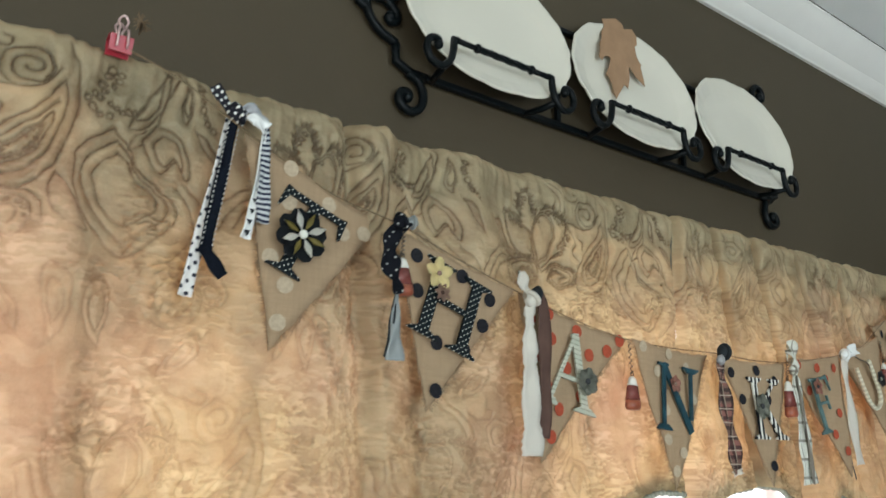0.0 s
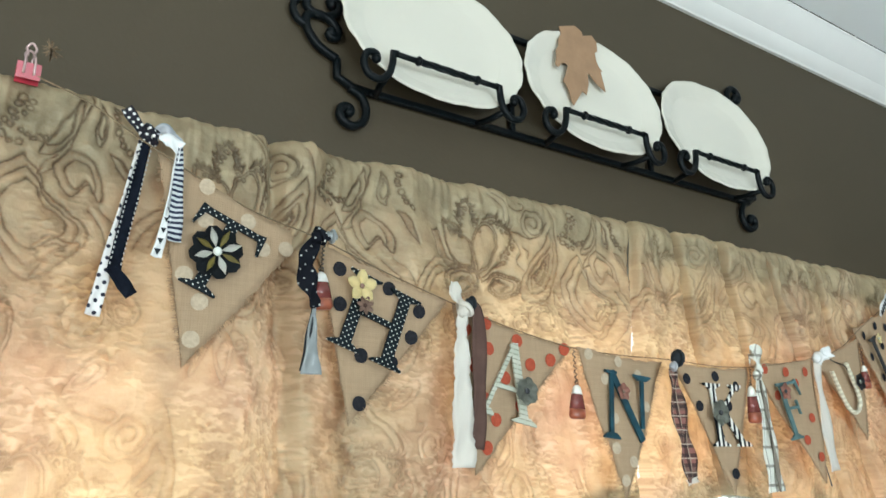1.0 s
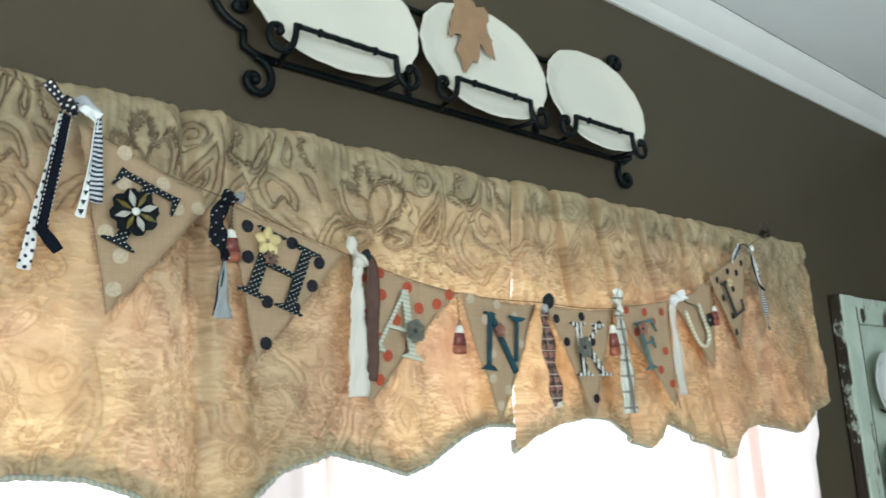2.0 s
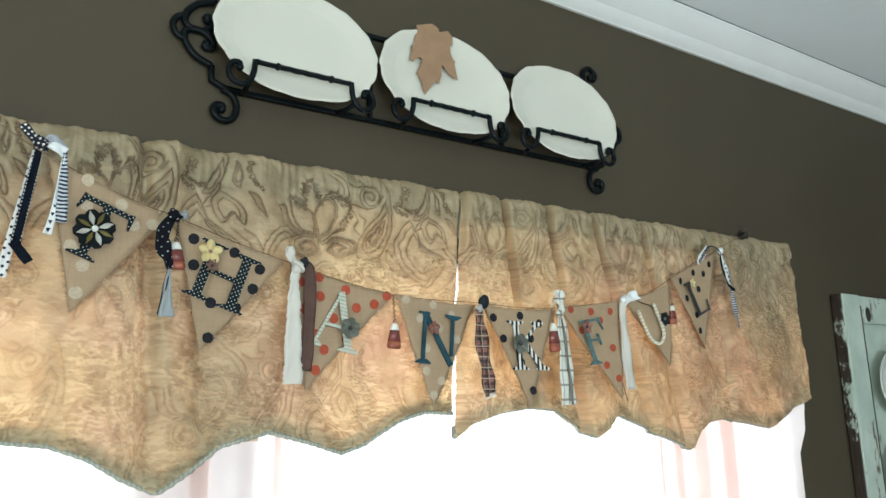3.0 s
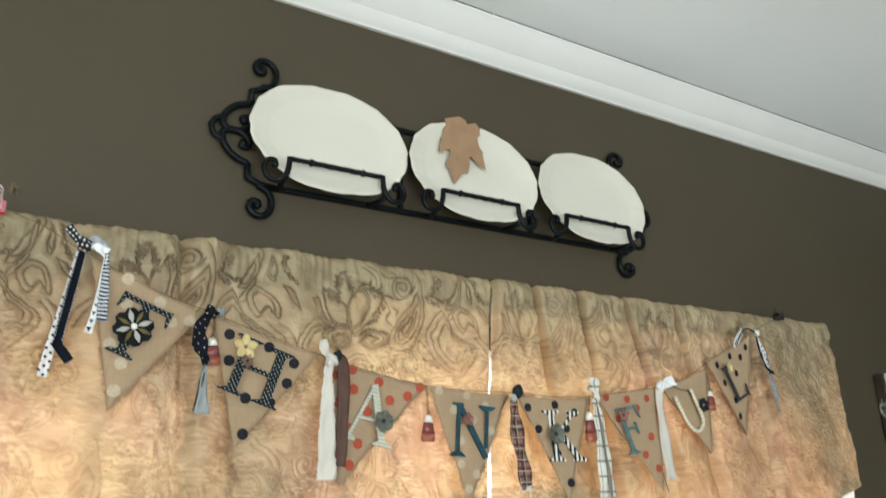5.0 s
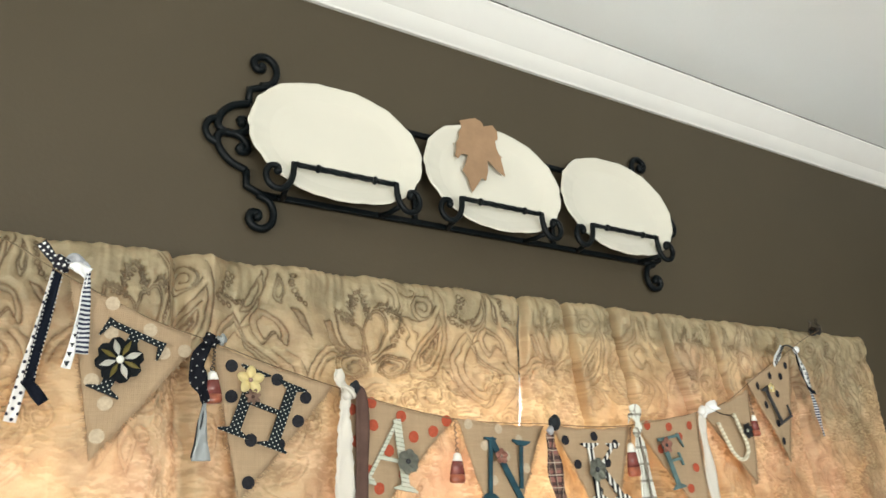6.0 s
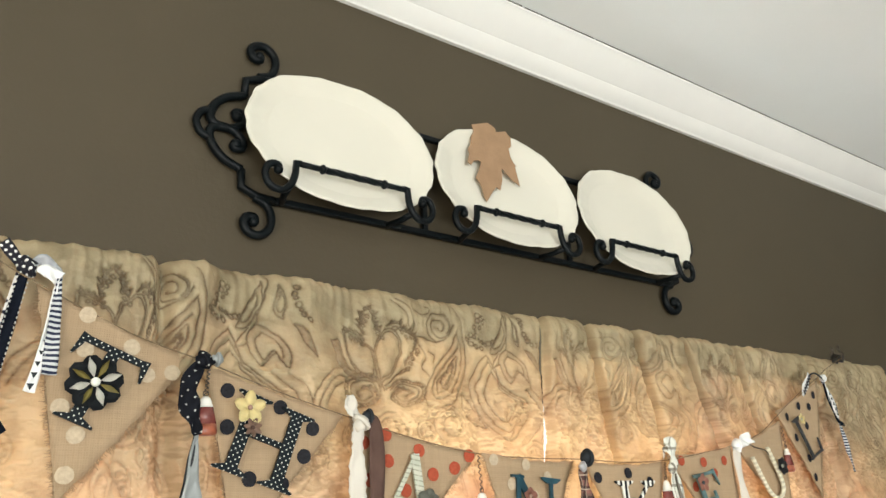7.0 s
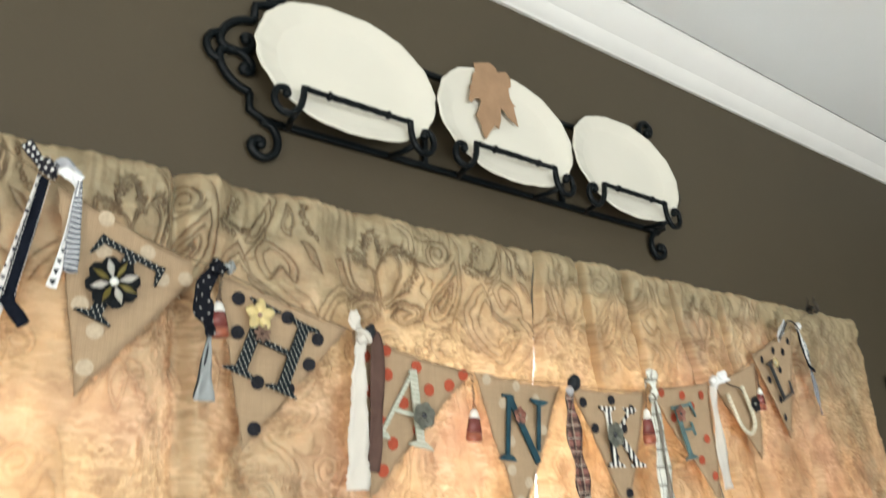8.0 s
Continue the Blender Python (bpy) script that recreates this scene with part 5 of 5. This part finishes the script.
# twine along the tops, up to the clips
bm = bmesh.new()
line = [(-0.752, -0.112, 2.200), (-0.70, -0.116, 2.182), (-0.655, -0.120, 2.156), ((-0.5560, 2.1227)[0], -0.112 - 0.001, 2.114), (-0.492, -0.140, 2.086), (-0.415, -0.1385, 2.062), (-0.330, -0.132, 2.041), (-0.25, -0.130, 2.022), (-0.164, -0.135, 2.006), (-0.088, -0.1435, 2.001), (-0.018, -0.156, 1.999), (0.064, -0.158, 1.996), (0.146, -0.157, 2.000), (0.235, -0.154, 2.012), (0.322, -0.149, 2.026), (0.395, -0.1465, 2.046), (0.466, -0.138, 2.078), (0.545, -0.132, 2.115), (0.615, -0.130, 2.146), (0.69, -0.122, 2.178), (0.762, -0.117, 2.204)]
tube(bm, smooth_path(line, 8), 0.0007, 6)
part("twine", bm, M_TWINE, bunting)

# ribbons at the start
ribbon([(-0.6722, 2.1865) + (0.0105,), (-0.6620, 2.1735) + (0.011,), (-0.6528, 2.1632) + (0.008,)], -0.107 - 0.008, M_BLACK_DOT, label="black ribbon with white dots", seed=2)
ribbon([(-0.6528, 2.1611) + (0.010,), (-0.6620, 2.1025) + (0.011,), (-0.6723, 2.0460) + (0.011,), (-0.6805, 1.9967) + (0.012,)], -0.107 - 0.004, M_WHITE_DOT, label="white ribbon with black dots", seed=3)
ribbon([(-0.6518, 2.1622) + (0.008,), (-0.6589, 2.1077) + (0.0105,), (-0.6661, 2.0563) + (0.0105,), (-0.6682, 2.0347) + (0.0105,)], -0.107 - 0.009, M_VELVET, label="navy velvet ribbon with stitched edges", seed=4)
ribbon([(-0.6703, 2.0368) + (0.011,), (-0.6620, 2.0265) + (0.0115,), (-0.6528, 2.0152) + (0.0115,)], -0.107 - 0.012, M_VELVET, seed=5)
bm = bmesh.new()
for s in (-1, 1):
    for k in range(26):
        f = k / 26
        c = Vector((-0.6518, 2.1591)).lerp(Vector((-0.6682, 2.0378)), f)
        tube(bm, [(c.x + s * 0.0046, -0.107 - 0.0118, c.y), (c.x + s * 0.0046 - 0.0003, -0.107 - 0.0118, c.y - 0.0021)], 0.00055, 4)
part("stitching", bm, M_STITCH, bunting, "white edge stitching")
knot((-0.6507, 2.1642), -0.107 - 0.010, 0.0085, M_BLACK_DOT, "dotted ribbon knot", turn=30)
ribbon([(-0.6476, 2.1660) + (0.007,), (-0.6384, 2.1715) + (0.0105,), (-0.6281, 2.1640) + (0.010,), (-0.6240, 2.1540) + (0.006,)], -0.107 - 0.012, M_SILVER, label="silver satin loop", seed=6, ripple=0.003)
ribbon([(-0.6435, 2.1601) + (0.005,), (-0.6343, 2.1601) + (0.012,), (-0.6240, 2.1539) + (0.014,)], -0.107 - 0.017, M_SATIN, label="white satin loop", seed=7, ripple=0.002)
ribbon([(-0.6240, 2.1550) + (0.004,), (-0.6235, 2.1180) + (0.010,), (-0.6230, 2.0871) + (0.0125,), (-0.6225, 2.0666) + (0.013,)], -0.107 - 0.016, M_NAVY_STRIPE, label="white ribbon with navy stripes", seed=8)
ribbon([(-0.6250, 2.1550) + (0.003,), (-0.6281, 2.1077) + (0.006,), (-0.6322, 2.0717) + (0.008,), (-0.6363, 2.0512) + (0.010,)], -0.107 - 0.0135, M_SATIN, label="white ribbon with black triangles", seed=9)
bm = bmesh.new()
for k in range(6):
    f = k / 5
    c = Vector((-0.6271, 2.1056)).lerp(Vector((-0.6358, 2.0553)), f)
    s = 0.0014 + 0.0016 * f
    slab(bm, [(c.x - s, c.y + s), (c.x + s, c.y + s), (c.x, c.y - s)], 0.0003, -0.107 - 0.0160)
part("triangle_print", bm, M_BLACK, bunting, smooth=False)

# between T and H
ribbon([(-0.4875, 2.0854) + (0.007,), (-0.5004, 2.0785) + (0.012,), (-0.5093, 2.0606) + (0.017,), (-0.5084, 2.0427) + (0.019,), (-0.5024, 2.0268) + (0.013,), (-0.4984, 2.0149) + (0.006,)], -0.141 - 0.010, M_BANDANA, label="navy sprigged cotton strip", seed=10, ripple=0.004)
ribbon([(-0.4984, 2.0168) + (0.004,), (-0.4999, 1.9989) + (0.007,), (-0.4999, 1.9741) + (0.013,), (-0.4999, 1.9542) + (0.020,)], -0.141 - 0.009, M_BLUEGREY, label="blue grey satin ribbon end", seed=11)
ribbon([(-0.4994, 2.0149) + (0.003,), (-0.5034, 1.9890) + (0.004,), (-0.5093, 1.9572) + (0.003,)], -0.141 - 0.0075, M_BLACK, seed=12)
knot((-0.4964, 2.0844), -0.141 - 0.010, 0.0075, M_BANDANA, turn=30)
knot((-0.4835, 2.0864), -0.141 - 0.010, 0.0055, M_BLUEGREY)
candy_corn((-0.4885, 2.0785), (-0.4905, 2.0516), -0.141 - 0.004, 0.036, 0.021, 4)

# between H and A
ribbon([(-0.3358, 2.0627) + (0.010,), (-0.3328, 2.0487) + (0.013,), (-0.3248, 2.0356) + (0.010,)], -0.132 - 0.009, M_COTTON, label="torn white cotton strip", seed=13, ripple=0.003, ragged=0.0008)
ribbon([(-0.3258, 2.0366) + (0.009,), (-0.3278, 2.0005) + (0.016,), (-0.3278, 1.9604) + (0.022,), (-0.3278, 1.9103) + (0.026,), (-0.3278, 1.8721) + (0.028,)], -0.132 - 0.010, M_COTTON, label="torn white cotton strip with ragged edges", seed=14, ragged=0.0015, ripple=0.002, steps=10)
knot((-0.3228, 2.0336), -0.132 - 0.010, 0.0085, M_COTTON, turn=50)
ribbon([(-0.3097, 2.0416) + (0.010,), (-0.3027, 2.0286) + (0.018,), (-0.3017, 1.9805) + (0.0175,), (-0.3037, 1.9303) + (0.0175,), (-0.3067, 1.8902) + (0.0165,)], -0.132 - 0.0055, M_BROWN, label="brown satin ribbon", seed=15)
knot((-0.3117, 2.0416), -0.132 - 0.007, 0.0065, M_BLACK)

# between A and N
candy_corn((-0.1680, 2.0030), (-0.1660, 1.9620), -0.135 - 0.006, 0.038, 0.023, -3)

# between N and K
knot((-0.0177, 1.9999), -0.158 - 0.008, 0.0085, M_BLACK, "black pompon")
knot((-0.0265, 1.9891), -0.158 - 0.008, 0.0050, M_SILVER)
ribbon([(-0.0265, 1.9862) + (0.010,), (-0.0255, 1.9569) + (0.023,), (-0.0207, 1.9178) + (0.0235,), (-0.0148, 1.8836) + (0.023,), (-0.0099, 1.8533) + (0.024,)], -0.158 - 0.006, M_PLAID, label="brown and white plaid ribbon", seed=16, ripple=0.003)
ribbon([(-0.0104, 1.8572) + (0.022,), (-0.0089, 1.8504) + (0.021,)], -0.158 - 0.0055, M_COTTON, seed=17, ragged=0.001)

# between K and F
ribbon([(0.1307, 2.0216) + (0.010,), (0.1405, 2.0177) + (0.024,), (0.1434, 2.0020) + (0.015,), (0.1424, 1.9864) + (0.009,)], -0.157 - 0.010, M_CHECK, label="white cotton knot end with grey check", seed=18, ripple=0.003)
ribbon([(0.1424, 1.9903) + (0.009,), (0.1473, 1.9570) + (0.022,), (0.1503, 1.9081) + (0.027,), (0.1512, 1.8690) + (0.030,), (0.1532, 1.8377) + (0.033,)], -0.157 - 0.0085, M_CHECK, label="white cotton ribbon with grey check", seed=19)
ribbon([(0.1444, 1.9815) + (0.002,), (0.1503, 1.9374) + (0.005,), (0.1547, 1.8885) + (0.0055,), (0.1581, 1.8377) + (0.006,)], -0.157 - 0.0105, M_CHECK_LINE, name="woven_stripe", seed=19)
knot((0.1415, 1.9883), -0.157 - 0.009, 0.0060, M_CHECK)
candy_corn((0.1327, 1.9961), (0.1287, 1.9727), -0.157 - 0.006, 0.048, 0.024, 2)

# between F and U
ribbon([(0.3075, 2.0177) + (0.012,), (0.3233, 2.0285) + (0.016,), (0.3371, 2.0335) + (0.018,), (0.3499, 2.0335) + (0.011,)], -0.147 - 0.011, M_SATIN, label="white satin bow tail", seed=20, ripple=0.003)
ribbon([(0.3055, 2.0196) + (0.012,), (0.3045, 1.9781) + (0.018,), (0.3075, 1.9188) + (0.022,), (0.3124, 1.8625) + (0.027,)], -0.147 - 0.009, M_COTTON, label="white cotton ribbon", seed=21, ripple=0.002)
knot((0.3094, 2.0236), -0.147 - 0.010, 0.0075, M_SATIN)
bm = bmesh.new()
tube(bm, smooth_path([(q[0], -0.147 - 0.004, q[1]) for q in ((0.2966, 2.0177), (0.2926, 1.9485), (0.2956, 1.8892), (0.3075, 1.8418))], 8), 0.0009, 5)
part("loose_thread", bm, M_DARK, bunting)
bm = bmesh.new()
tube(bm, smooth_path([(q[0], -0.145 - 0.007, q[1]) for q in ((0.3373, 2.0299), (0.3640, 2.0220), (0.3888, 2.0180), (0.4006, 2.0062), (0.4125, 1.9943))], 8), 0.0009, 5)
part("wire", bm, M_WIRE, bunting)

# between U and L
candy_corn((0.4491, 2.0577), (0.4501, 2.0220), -0.145 - 0.005, 0.036, 0.020, 0)

# ribbons at the end
ribbon([(0.5564, 2.1175) + (0.010,), (0.5724, 2.1355) + (0.012,), (0.5905, 2.1546) + (0.011,)], -0.13 - 0.008, M_SATIN, label="white ribbon with black zigzag", seed=22)
bm = bmesh.new()
zig = [Vector((0.5584, 2.1195)).lerp(Vector((0.5895, 2.1526)), k / 12) + Vector((-0.73, 0.68)) * (0.0035 if k % 2 else -0.0035) for k in range(13)]
tube(bm, [(q.x, -0.13 - 0.0102, q.y) for q in zig], 0.0012, 4)
part("zigzag_print", bm, M_BLACK, bunting)
bm = bmesh.new()
tube(bm, smooth_path([(q[0], -0.13 - 0.010, q[1]) for q in ((0.5895, 2.1536), (0.6066, 2.1577), (0.6247, 2.1516), (0.6348, 2.1436))], 6), 0.0014, 5)
part("cord_loop", bm, M_BLACK, bunting)
knot((0.6327, 2.1506), -0.13 - 0.009, 0.0055, M_SATIN)
ribbon([(0.6337, 2.1476) + (0.007,), (0.6488, 2.1134) + (0.014,), (0.6589, 2.0762) + (0.012,), (0.6669, 2.0310) + (0.011,), (0.6750, 1.9888) + (0.006,)], -0.13 - 0.006, M_NAVY_STRIPE, label="white ribbon with navy stripes", seed=23)
ribbon([(0.6327, 2.1416) + (0.005,), (0.6418, 2.1114) + (0.012,), (0.6528, 2.0813) + (0.009,)], -0.13 - 0.010, M_SATIN, seed=24)
bm = bmesh.new()
for k in range(5):
    c = Vector((0.6378, 2.1235)).lerp(Vector((0.6498, 2.0873)), k / 4)
    slab(bm, [(c.x - 0.0026, c.y - 0.0026), (c.x + 0.0026, c.y - 0.0026), (c.x, c.y + 0.003)], 0.0004, -0.13 - 0.0122)
part("triangle_print", bm, M_BLACK, bunting, smooth=False)
ribbon([(0.6307, 2.1416) + (0.003,), (0.6368, 2.1064) + (0.004,), (0.6508, 2.0773) + (0.005,), (0.6689, 2.0692) + (0.006,)], -0.13 - 0.0085, M_VELVET, seed=25)

# ---- clips ----
M_PINK = plain("red_plastic", (0.42, 0.035, 0.055), 0.35, vary=0.1)
M_BLACK_CLIP = plain("black_spring_steel", (0.012, 0.012, 0.013), 0.35, vary=0.2)
M_CHROME = plain("pinkish_wire", (0.62, 0.45, 0.44), 0.3, 0.7, vary=0.1)


def binder_clip(x, z, w, body, wire, label, turn=0.0):
    thing = group_at("binder_clip", (x, -0.10, z), label, "binder clip", "clips on the valance")
    bm = bmesh.new()
    prof = [(-0.112, -0.008), (-0.116, 0.005), (-0.1075, 0.0085), (-0.099, 0.005), (-0.100, -0.008)]
    outer = [(q[0], q[1]) for q in prof]
    inner = [(-0.1105, -0.008), (-0.1143, 0.0045), (-0.1075, 0.0070), (-0.1008, 0.0045), (-0.1015, -0.008)]
    loop = outer + inner[::-1]
    a = [bm.verts.new((x - w / 2, q[0], z + q[1])) for q in loop]
    b = [bm.verts.new((x + w / 2, q[0], z + q[1])) for q in loop]
    for i in range(len(loop)):
        j = (i + 1) % len(loop)
        bm.faces.new((a[i], a[j], b[j], b[i]))
    bm.faces.new(a), bm.faces.new(b)
    part("body", bm, body, thing, smooth=False)
    for side, y0, y1 in ((1, -0.117, -0.110), (-1, -0.098, -0.104)):
        bm = bmesh.new()
        pts = [(x - w * 0.22, y0, z - 0.006), (x - w * 0.20, y0 - side * 0.0015, z + 0.008), (x - w * 0.12, y1 - side * 0.003, z + 0.014), (x - w * 0.20, y1 - side * 0.003, z + 0.020), (x, y1 - side * 0.004, z + 0.0245), (x + w * 0.20, y1 - side * 0.003, z + 0.020), (x + w * 0.12, y1 - side * 0.003, z + 0.014), (x + w * 0.20, y0 - side * 0.0015, z + 0.008), (x + w * 0.22, y0, z - 0.006)]
        tube(bm, smooth_path(pts, 4), 0.0011, 6)
        part("wire_handle", bm, wire, thing)
    return thing


binder_clip(-0.752, 2.202, 0.0185, M_PINK, M_CHROME, "red binder clip with wire handles on a valance")
binder_clip(0.765, 2.205, 0.020, M_BLACK_CLIP, M_WIRE, "small black binder clip on a valance")
bm = bmesh.new()
rnd = random.Random(9)
for k in range(40):
    a, b = rnd.uniform(0, 6.28), rnd.uniform(-1.2, 1.4)
    r = rnd.uniform(0.006, 0.013)
    c = Vector((-0.737, -0.108, 2.229))
    tube(bm, [c + Vector((0, 0, -0.012)), c, c + r * Vector((math.cos(a) * math.cos(b), 0.5 * math.sin(a) * math.cos(b), math.sin(b)))], 0.0004, 3)
tagged(part("frayed_twine_end", bm, M_TWINE), "frayed brown twine end above a red clip", "twine")

# ---- weathered shutter board beside the window ----
def peeling(name, lo=0.585, old=1.0):
    """Pale green-white paint worn through to dark wood, along edges and in flakes."""
    m, t, b = material(name, 0.6)
    big = noise_of(t, 7.0, 6.0, 0.65, (1.0, 1.0, 0.45))
    fine = noise_of(t, 45.0, 5.0, 0.7, (1.6, 1.0, 0.4))
    worn = ramp(t, calc(t, "ADD", calc(t, "MULTIPLY", big, 0.6), calc(t, "MULTIPLY", fine, 0.4)), lo, lo + 0.03)
    paint = mixed(t, ramp(t, noise_of(t, 12.0), 0.3, 0.7), (0.40, 0.475, 0.40), (0.54, 0.61, 0.52))
    wood = mixed(t, ramp(t, noise_of(t, 120.0, 4.0, 0.6, (1.0, 1.0, 0.1)), 0.3, 0.7), tuple(old * c for c in (0.05, 0.03, 0.02)), tuple(old * c for c in (0.16, 0.10, 0.065)))
    t.links.new(mixed(t, worn, paint, wood), b.inputs["Base Color"])
    bump(t, calc(t, "SUBTRACT", 1.0, worn), 0.5, 0.0015, b)
    return m


M_PEEL = peeling("peeling_paint", 0.60)
M_PEEL_RAIL = peeling("worn_rail_paint", 0.49, 0.9)
M_PEEL_EDGE = peeling("worn_edge_paint", 0.44, 0.3)
M_OLDWOOD = plain("dark_old_wood", (0.035, 0.024, 0.018), 0.7, vary=0.5, scale=50.0)
M_CHINA = plain("white_china", (0.66, 0.68, 0.64), 0.12, vary=0.03)
board = group_at("shutter_board", (1.49, -0.004, 1.0), "weathered pale green wooden panel with peeling paint", "wall panel")
SX0, SX1, SZ0, SZ1 = 1.276, 1.728, 0.70, 2.118
for name, lo, hi, mat in (("backing", (SX0 + 0.012, -0.014, SZ0 + 0.01), (SX1 - 0.012, -0.005, SZ1 - 0.01), M_PEEL),
                          ("side_edge", (SX0, -0.032, SZ0), (SX0 + 0.006, -0.004, SZ1), M_PEEL_EDGE),
                          ("stile", (SX0 + 0.006, -0.036, SZ0), (SX0 + 0.088, -0.014, SZ1), M_PEEL),
                          ("stile", (SX1 - 0.08, -0.036, SZ0), (SX1, -0.004, SZ1), M_PEEL),
                          ("rail", (SX0 + 0.088, -0.034, SZ1 - 0.075), (SX1 - 0.08, -0.014, SZ1 - 0.002), M_PEEL_RAIL),
                          ("rail", (SX0 + 0.088, -0.034, SZ0), (SX1 - 0.08, -0.014, SZ0 + 0.09), M_PEEL)):
    bm = bmesh.new()
    box(bm, lo, hi, 0.003)
    part(name, bm, mat, board, smooth=False)
for x in (SX0 + 0.094, SX1 - 0.092):
    bm = bmesh.new()
    tube(bm, [(x, -0.018, SZ0 + 0.09), (x, -0.018, SZ1 - 0.075)], 0.007, 8)
    part("bead_moulding", bm, M_PEEL, board)
bm = bmesh.new()
box(bm, (SX0 + 0.0865, -0.0372, SZ0 + 0.02), (SX0 + 0.0895, -0.030, SZ1 - 0.03), 0.0005)
part("groove", bm, M_OLDWOOD, board, "dark open joint", smooth=False)
bm = bmesh.new()
ball(bm, (SX0 + 0.126, -0.0345, SZ1 - 0.052), 0.014, (0.9, 0.22, 1.5), 14)
part("knot_hole", bm, M_OLDWOOD, board, "rusty brown knot in the rail")
for z in (1.792, 1.560):
    bm = bmesh.new()
    tube(bm, smooth_path([(1.475, -0.014, z + 0.02), (1.475, -0.034, z + 0.008), (1.475, -0.046, z), (1.475, -0.046, z + 0.012)], 5), 0.0035, 6)
    part("plate_hanger", bm, M_OLDWOOD, board)


def wall_plate(place, r):
    bm, rings, n = bmesh.new(), [], 56
    for f, y in ((0.02, 0.0), (0.6, 0.0), (0.66, -0.006), (0.8, -0.011), (0.95, -0.015), (1.0, -0.017), (1.0, -0.013), (0.9, -0.009), (0.68, 0.002), (0.6, 0.006), (0.02, 0.006)):
        rings.append([bm.verts.new((place[0] + r * f * math.cos(a), place[1] + y, place[2] + r * f * math.sin(a))) for a in (2 * math.pi * k / n for k in range(n))])
    for p, q in zip(rings, rings[1:]):
        for k in range(n):
            bm.faces.new((p[k], p[(k + 1) % n], q[(k + 1) % n], q[k]))
    bm.faces.new(rings[0]), bm.faces.new(rings[-1])
    return tagged(part("china_plate", bm, M_CHINA), "white china plate hung on a weathered panel", "plate", "plates on the panel")


wall_plate((1.478, -0.034, 1.882), 0.086)
wall_plate((1.470, -0.034, 1.640), 0.092)
